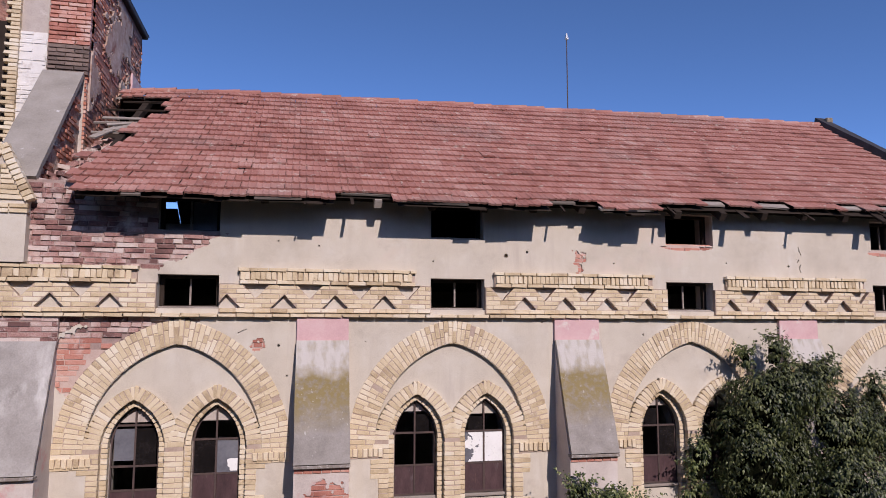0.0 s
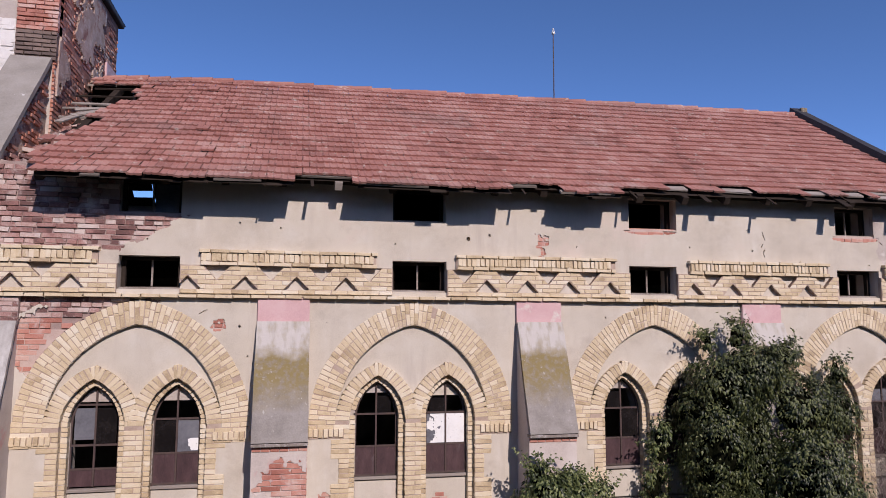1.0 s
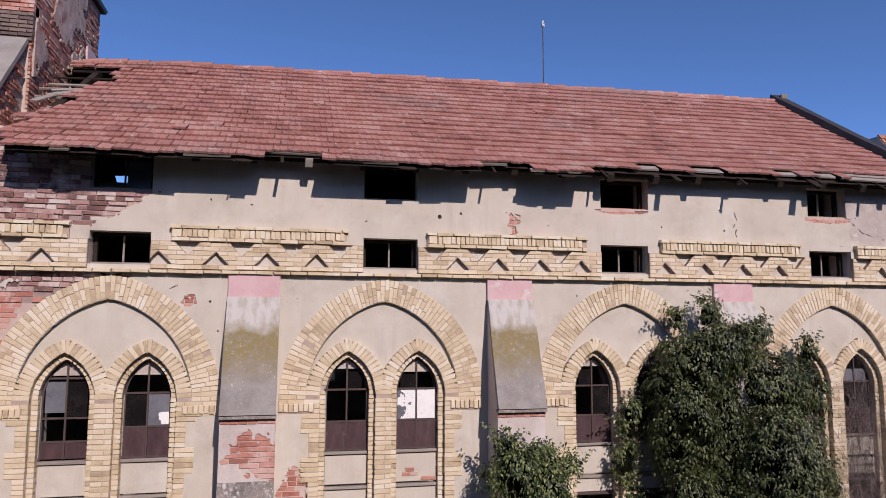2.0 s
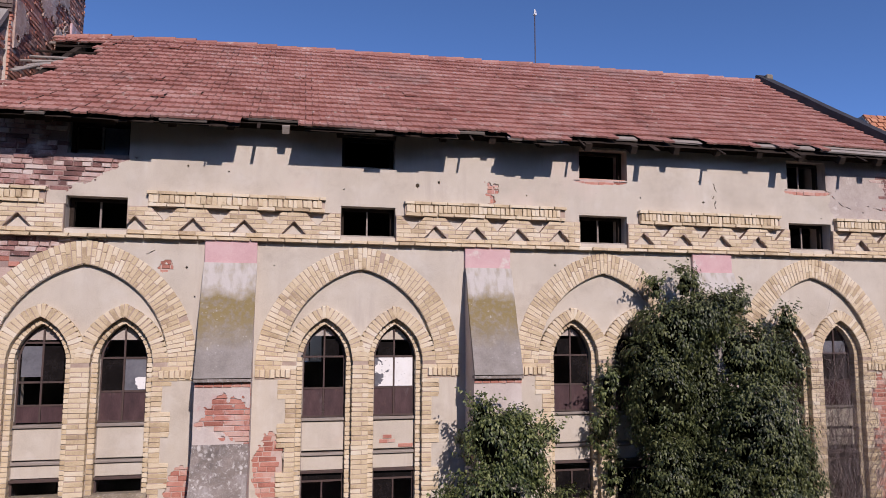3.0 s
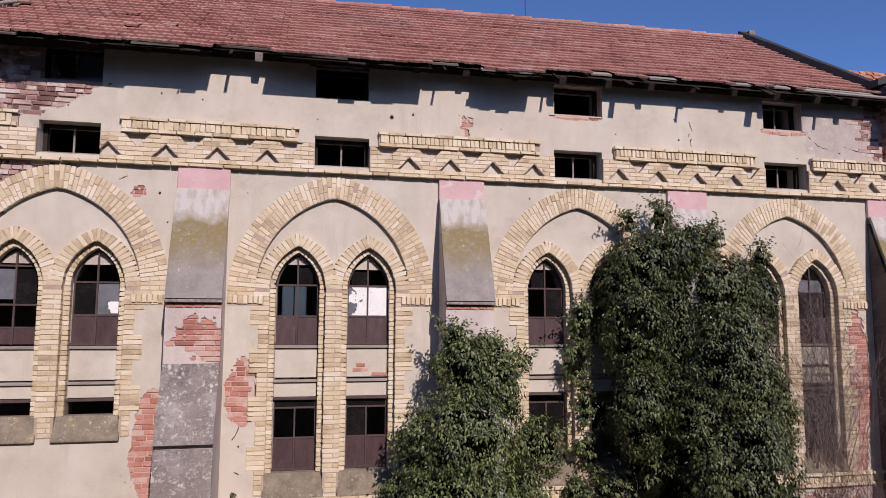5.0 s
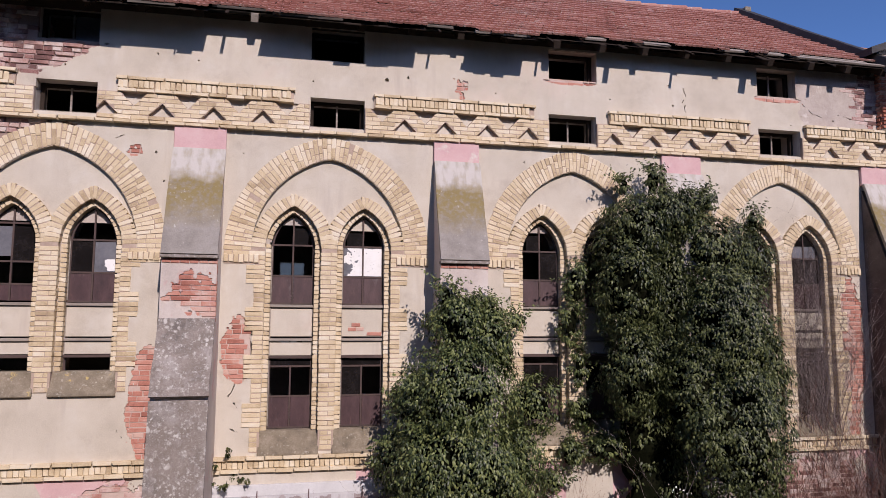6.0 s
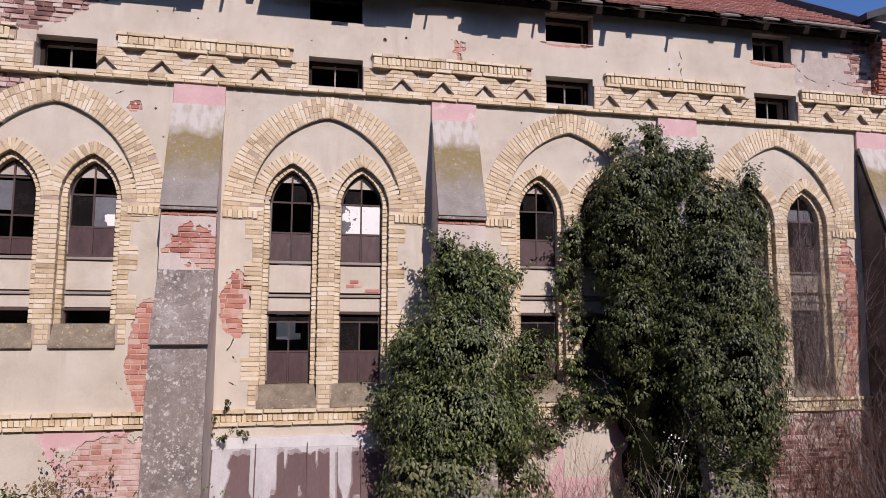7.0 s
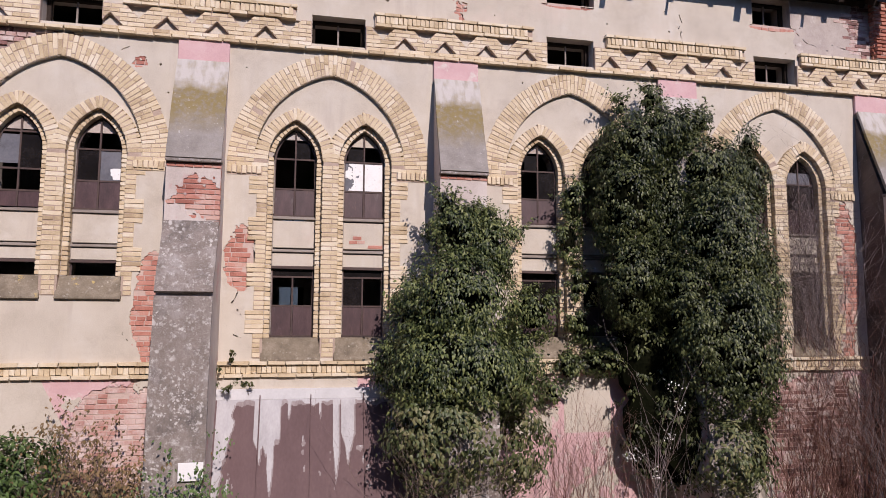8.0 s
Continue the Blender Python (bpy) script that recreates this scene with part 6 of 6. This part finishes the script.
# ---- shrubs, creepers and brush ----
def stems(name, count, root, spread, height, wander, radius, mat, parent, seed=0, lean_to=(0, 0, 0), label="", twig=2, droop=0.0):
    """Thin branching stems as joined three-sided tubes."""
    rs = random.Random(seed)
    vs, fs = [], []

    def tube(points, r0):
        base = len(vs)
        for i, p in enumerate(points):
            r = r0 * (1 - 0.75 * i / (len(points) - 1))
            for a in (0, 2.09, 4.19):
                vs.append((p[0] + r * math.cos(a), p[1] + r * math.sin(a), p[2] + r * 0.3 * math.sin(a * 2)))
        for i in range(len(points) - 1):
            for j in range(3):
                a, b = base + 3 * i + j, base + 3 * i + (j + 1) % 3
                fs.append((a, b, b + 3, a + 3))

    def grow(p, d, length, r, level):
        pts = [p]
        steps = 7
        for k in range(steps):
            d = (d + Vector((rs.gauss(0, wander), rs.gauss(0, wander * 0.7), rs.gauss(0, wander * 0.6) - droop * k / steps))).normalized()
            p = p + d * length / steps
            pts.append(p)
            if level < twig and k > 1 and rs.random() < 0.55:
                grow(p, (d + Vector((rs.gauss(0, 0.6), rs.gauss(0, 0.5), rs.gauss(0, 0.4)))).normalized(), length * rs.uniform(0.3, 0.6), r * 0.6, level + 1)
        tube(pts, r)
        ends.append(p)

    ends = []
    for k in range(count):
        p = Vector(root) + Vector((rs.uniform(-1, 1) * spread[0], rs.uniform(-1, 1) * spread[1], rs.uniform(-1, 1) * spread[2]))
        d = Vector((rs.gauss(0, 0.25), rs.gauss(0, 0.15), 1)) + Vector(lean_to)
        grow(p, d.normalized(), height * rs.uniform(0.5, 1.1), radius * rs.uniform(0.6, 1.2), 0)
    return tagged(mesh_object(name, vs, fs, mat, parent, label), kind="stuff"), ends


RED_STEM = material("reddish_bare_stem", [(0.12, 0.052, 0.040), (0.20, 0.096, 0.073), (0.29, 0.165, 0.125)], 6, 40, 0.9, 0.3, 0.002, islands=0.4)
GREY_STEM = material("grey_bare_creeper", [(0.15, 0.115, 0.11), (0.27, 0.22, 0.215), (0.42, 0.355, 0.35)], 6, 40, 0.9, 0.3, 0.002, islands=0.4)

brush = thing("bare_brush", "tangle of reddish leafless shrub stems by the wall", "shrub", group="bare brush")
stems("brushwood", 190, (9.2, -0.5, 0.0), (1.1, 0.42, 0.0), 3.0, 0.22, 0.008, RED_STEM, brush, 3)
stems("brushwood", 90, (10.2, -0.8, 0.0), (0.4, 0.35, 0.0), 3.0, 0.25, 0.009, GREY_STEM, brush, 4)
brush = thing("bare_brush", "thin pink-grey twigs in front of the plinth", "shrub", group="bare brush")
stems("brushwood", 70, (4.5, -0.5, 0.0), (0.7, 0.3, 0.0), 1.7, 0.10, 0.006, RED_STEM, brush, 5)
stems("brushwood", 16, (5.4, -1.4, 0.0), (0.5, 0.4, 0.0), 2.2, 0.14, 0.007, GREY_STEM, brush, 15)
creeper = thing("creeper", "leafless creeper hanging over a pointed window", "creeper")
stems("brushwood", 230, (BAYS[3] + L_OFF + 0.05, 0.03, 2.4), (0.36, 0.06, 0.5), 3.1, 0.24, 0.006, GREY_STEM, creeper, 6, (0.0, 0.12, 0.6))
stems("brushwood", 240, (BAYS[3] + L_OFF, 0.08, 4.5), (0.30, 0.05, 1.1), 1.1, 0.5, 0.005, GREY_STEM, creeper, 7)

bush = thing("bush", "low leafy green bush at the foot of the wall", "bush")
BUSH_L = [((-4.1, -1.3, 0.95), (0.7, 0.6, 0.9)), ((-3.62, -1.15, 1.2), (0.38, 0.35, 0.62)), ((-4.6, -1.0, 1.1), (0.5, 0.5, 0.8))]
leaves("foliage", ivy_spots(BUSH_L, 1100, 8, 0.15), 0.085, BUSH, bush, "leaf", 0.2, "fresh green leaves")
stems("brushwood", 16, (-4.1, -1.2, 0.0), (0.5, 0.3, 0.0), 1.5, 0.2, 0.012, STEM, bush, 9)
weeds = thing("dry_weeds", "dry brown weeds beside the brick plinth", "weeds", group="dry weeds")
_, ends = stems("brushwood", 110, (-3.0, -0.8, 0.0), (0.6, 0.35, 0.0), 1.45, 0.28, 0.007, STEM, weeds, 10)
rs = np.random.RandomState(4)
leaves("foliage", [(np.array(e) + rs.normal(0, 0.05, 3), np.array((0, -1.0, 0.4))) for e in ends for _ in range(4)], 0.06, DRY, weeds, "leaf", 0.4, "curled brown leaves")
weeds = thing("dry_weeds", "green and brown weeds at the buttress foot", "weeds", group="dry weeds")
_, ends = stems("brushwood", 40, (-1.70, -1.58, 0.0), (0.26, 0.10, 0.0), 1.12, 0.2, 0.007, STEM, weeds, 12)
leaves("foliage", [(np.array(e) + rs.normal(0, 0.05, 3), np.array((0, -1.0, 0.4))) for e in ends for _ in range(5)], 0.06, BUSH, weeds, "leaf", 0.4, "green leaves")
sprig = thing("ivy_sprig", "small ivy sprig in the corner of a buttress", "ivy")
SPRIG = [((-1.16, -0.3, 2.62), (0.07, 0.16, 0.34)), ((-1.0, -0.2, 2.32), (0.16, 0.14, 0.10))]
leaves("foliage", ivy_spots(SPRIG, 500, 13, 0.06), 0.05, IVY_PALE, sprig, label="mixed green ivy leaves")

blossom = thing("blossom_shrub", "small shrub in white blossom before the ivy", "shrub")
_, ends = stems("brushwood", 5, (4.95, -1.9, 0.0), (0.12, 0.1, 0.0), 1.75, 0.10, 0.009, STEM, blossom, 14, twig=1)
leaves("blossom", [(np.array(e) + rs.normal(0, 0.05, 3), np.array((0, -1.0, 0.4))) for e in ends[::3] for _ in range(14)], 0.032, BLOSSOM, blossom, "leaf", 0.0, "white petals")
pale = thing("pale_ivy", "paler thin ivy trailing at the foot", "ivy")
PALE = [((2.32, -1.05, 1.76), (1.05, 0.72, 0.75)), ((1.82, -1.20, 1.56), (0.50, 0.50, 0.60)), ((3.07, -1.00, 1.47), (0.50, 0.50, 0.60)), ((6.44, -1.50, 1.31), (0.50, 0.42, 0.50))]
leaves("foliage", ivy_spots(PALE, 700, 16, 0.15), 0.068, IVY_PALE, pale, label="yellowish green ivy leaves")
stems("brushwood", 50, (2.2, -1.8, 0.0), (0.8, 0.3, 0.0), 1.9, 0.25, 0.006, STEM, pale, 17)

# broken masonry between the roof's edge and the tower
rubble = thing("rubble", "heap of broken old brick beside the tower", "rubble", place=(-5.5, 0.6, 9.6))
prism("bedding", ((-0.5, 0.0), (3.0, 0.0), (3.0, 1.7), (-0.5, -0.02)), -0.32, 0.30, MORTAR, rubble)
for k in range(95):
    u = random.random()
    piece("brick", OLD_MESHES, rubble, random.uniform(-0.3, 0.32), -0.5 + 3.3 * u, 0.02 + 1.62 * u + random.uniform(-0.02, 0.09), random.uniform(0.12, 0.28), 0.13, 0.066, turn=random.uniform(-28, 28), yaw=random.uniform(-40, 40))
# bit of an orange roof beyond the far end
far_roof = thing("far_roof", "small orange tile roof beyond the end wall", "roof", place=(13.7, 3.5, 11.2))
TILE_ORANGE = material("orange_roof_tile", [(0.34, 0.13, 0.07), (0.45, 0.19, 0.10), (0.52, 0.25, 0.14)], 2, 30, 0.85, 0.4, 0.005, islands=0.2)
brick_skin("tiles", far_roof, (-0.35, -0.6, 0.0), (1, 0, 0), (0, 0.6, 0.8), 2.2, 0.8, TILE_ORANGE, lambda u, v: True, 2, 0.2, 0.16, 0.02)
prism("block", ((-0.6, -0.02), (0.6, -0.02), (0.6, 0.6), (-0.12, 0.6)), -0.35, 1.85, MORTAR, far_roof)
tagged(box("wall_annex", 13.4, 15.6, 2.95, 4.1, -0.1, 11.17, PLASTER_WHITE), "pale annex wall behind the end pier", "wall", kind="structure")

board = tagged(box("white_board", -1.62, -1.30, -1.345, -1.325, 1.20, 1.44, PAPER, bevel=0.004), "small pale sheet leaning on the buttress face", "board")
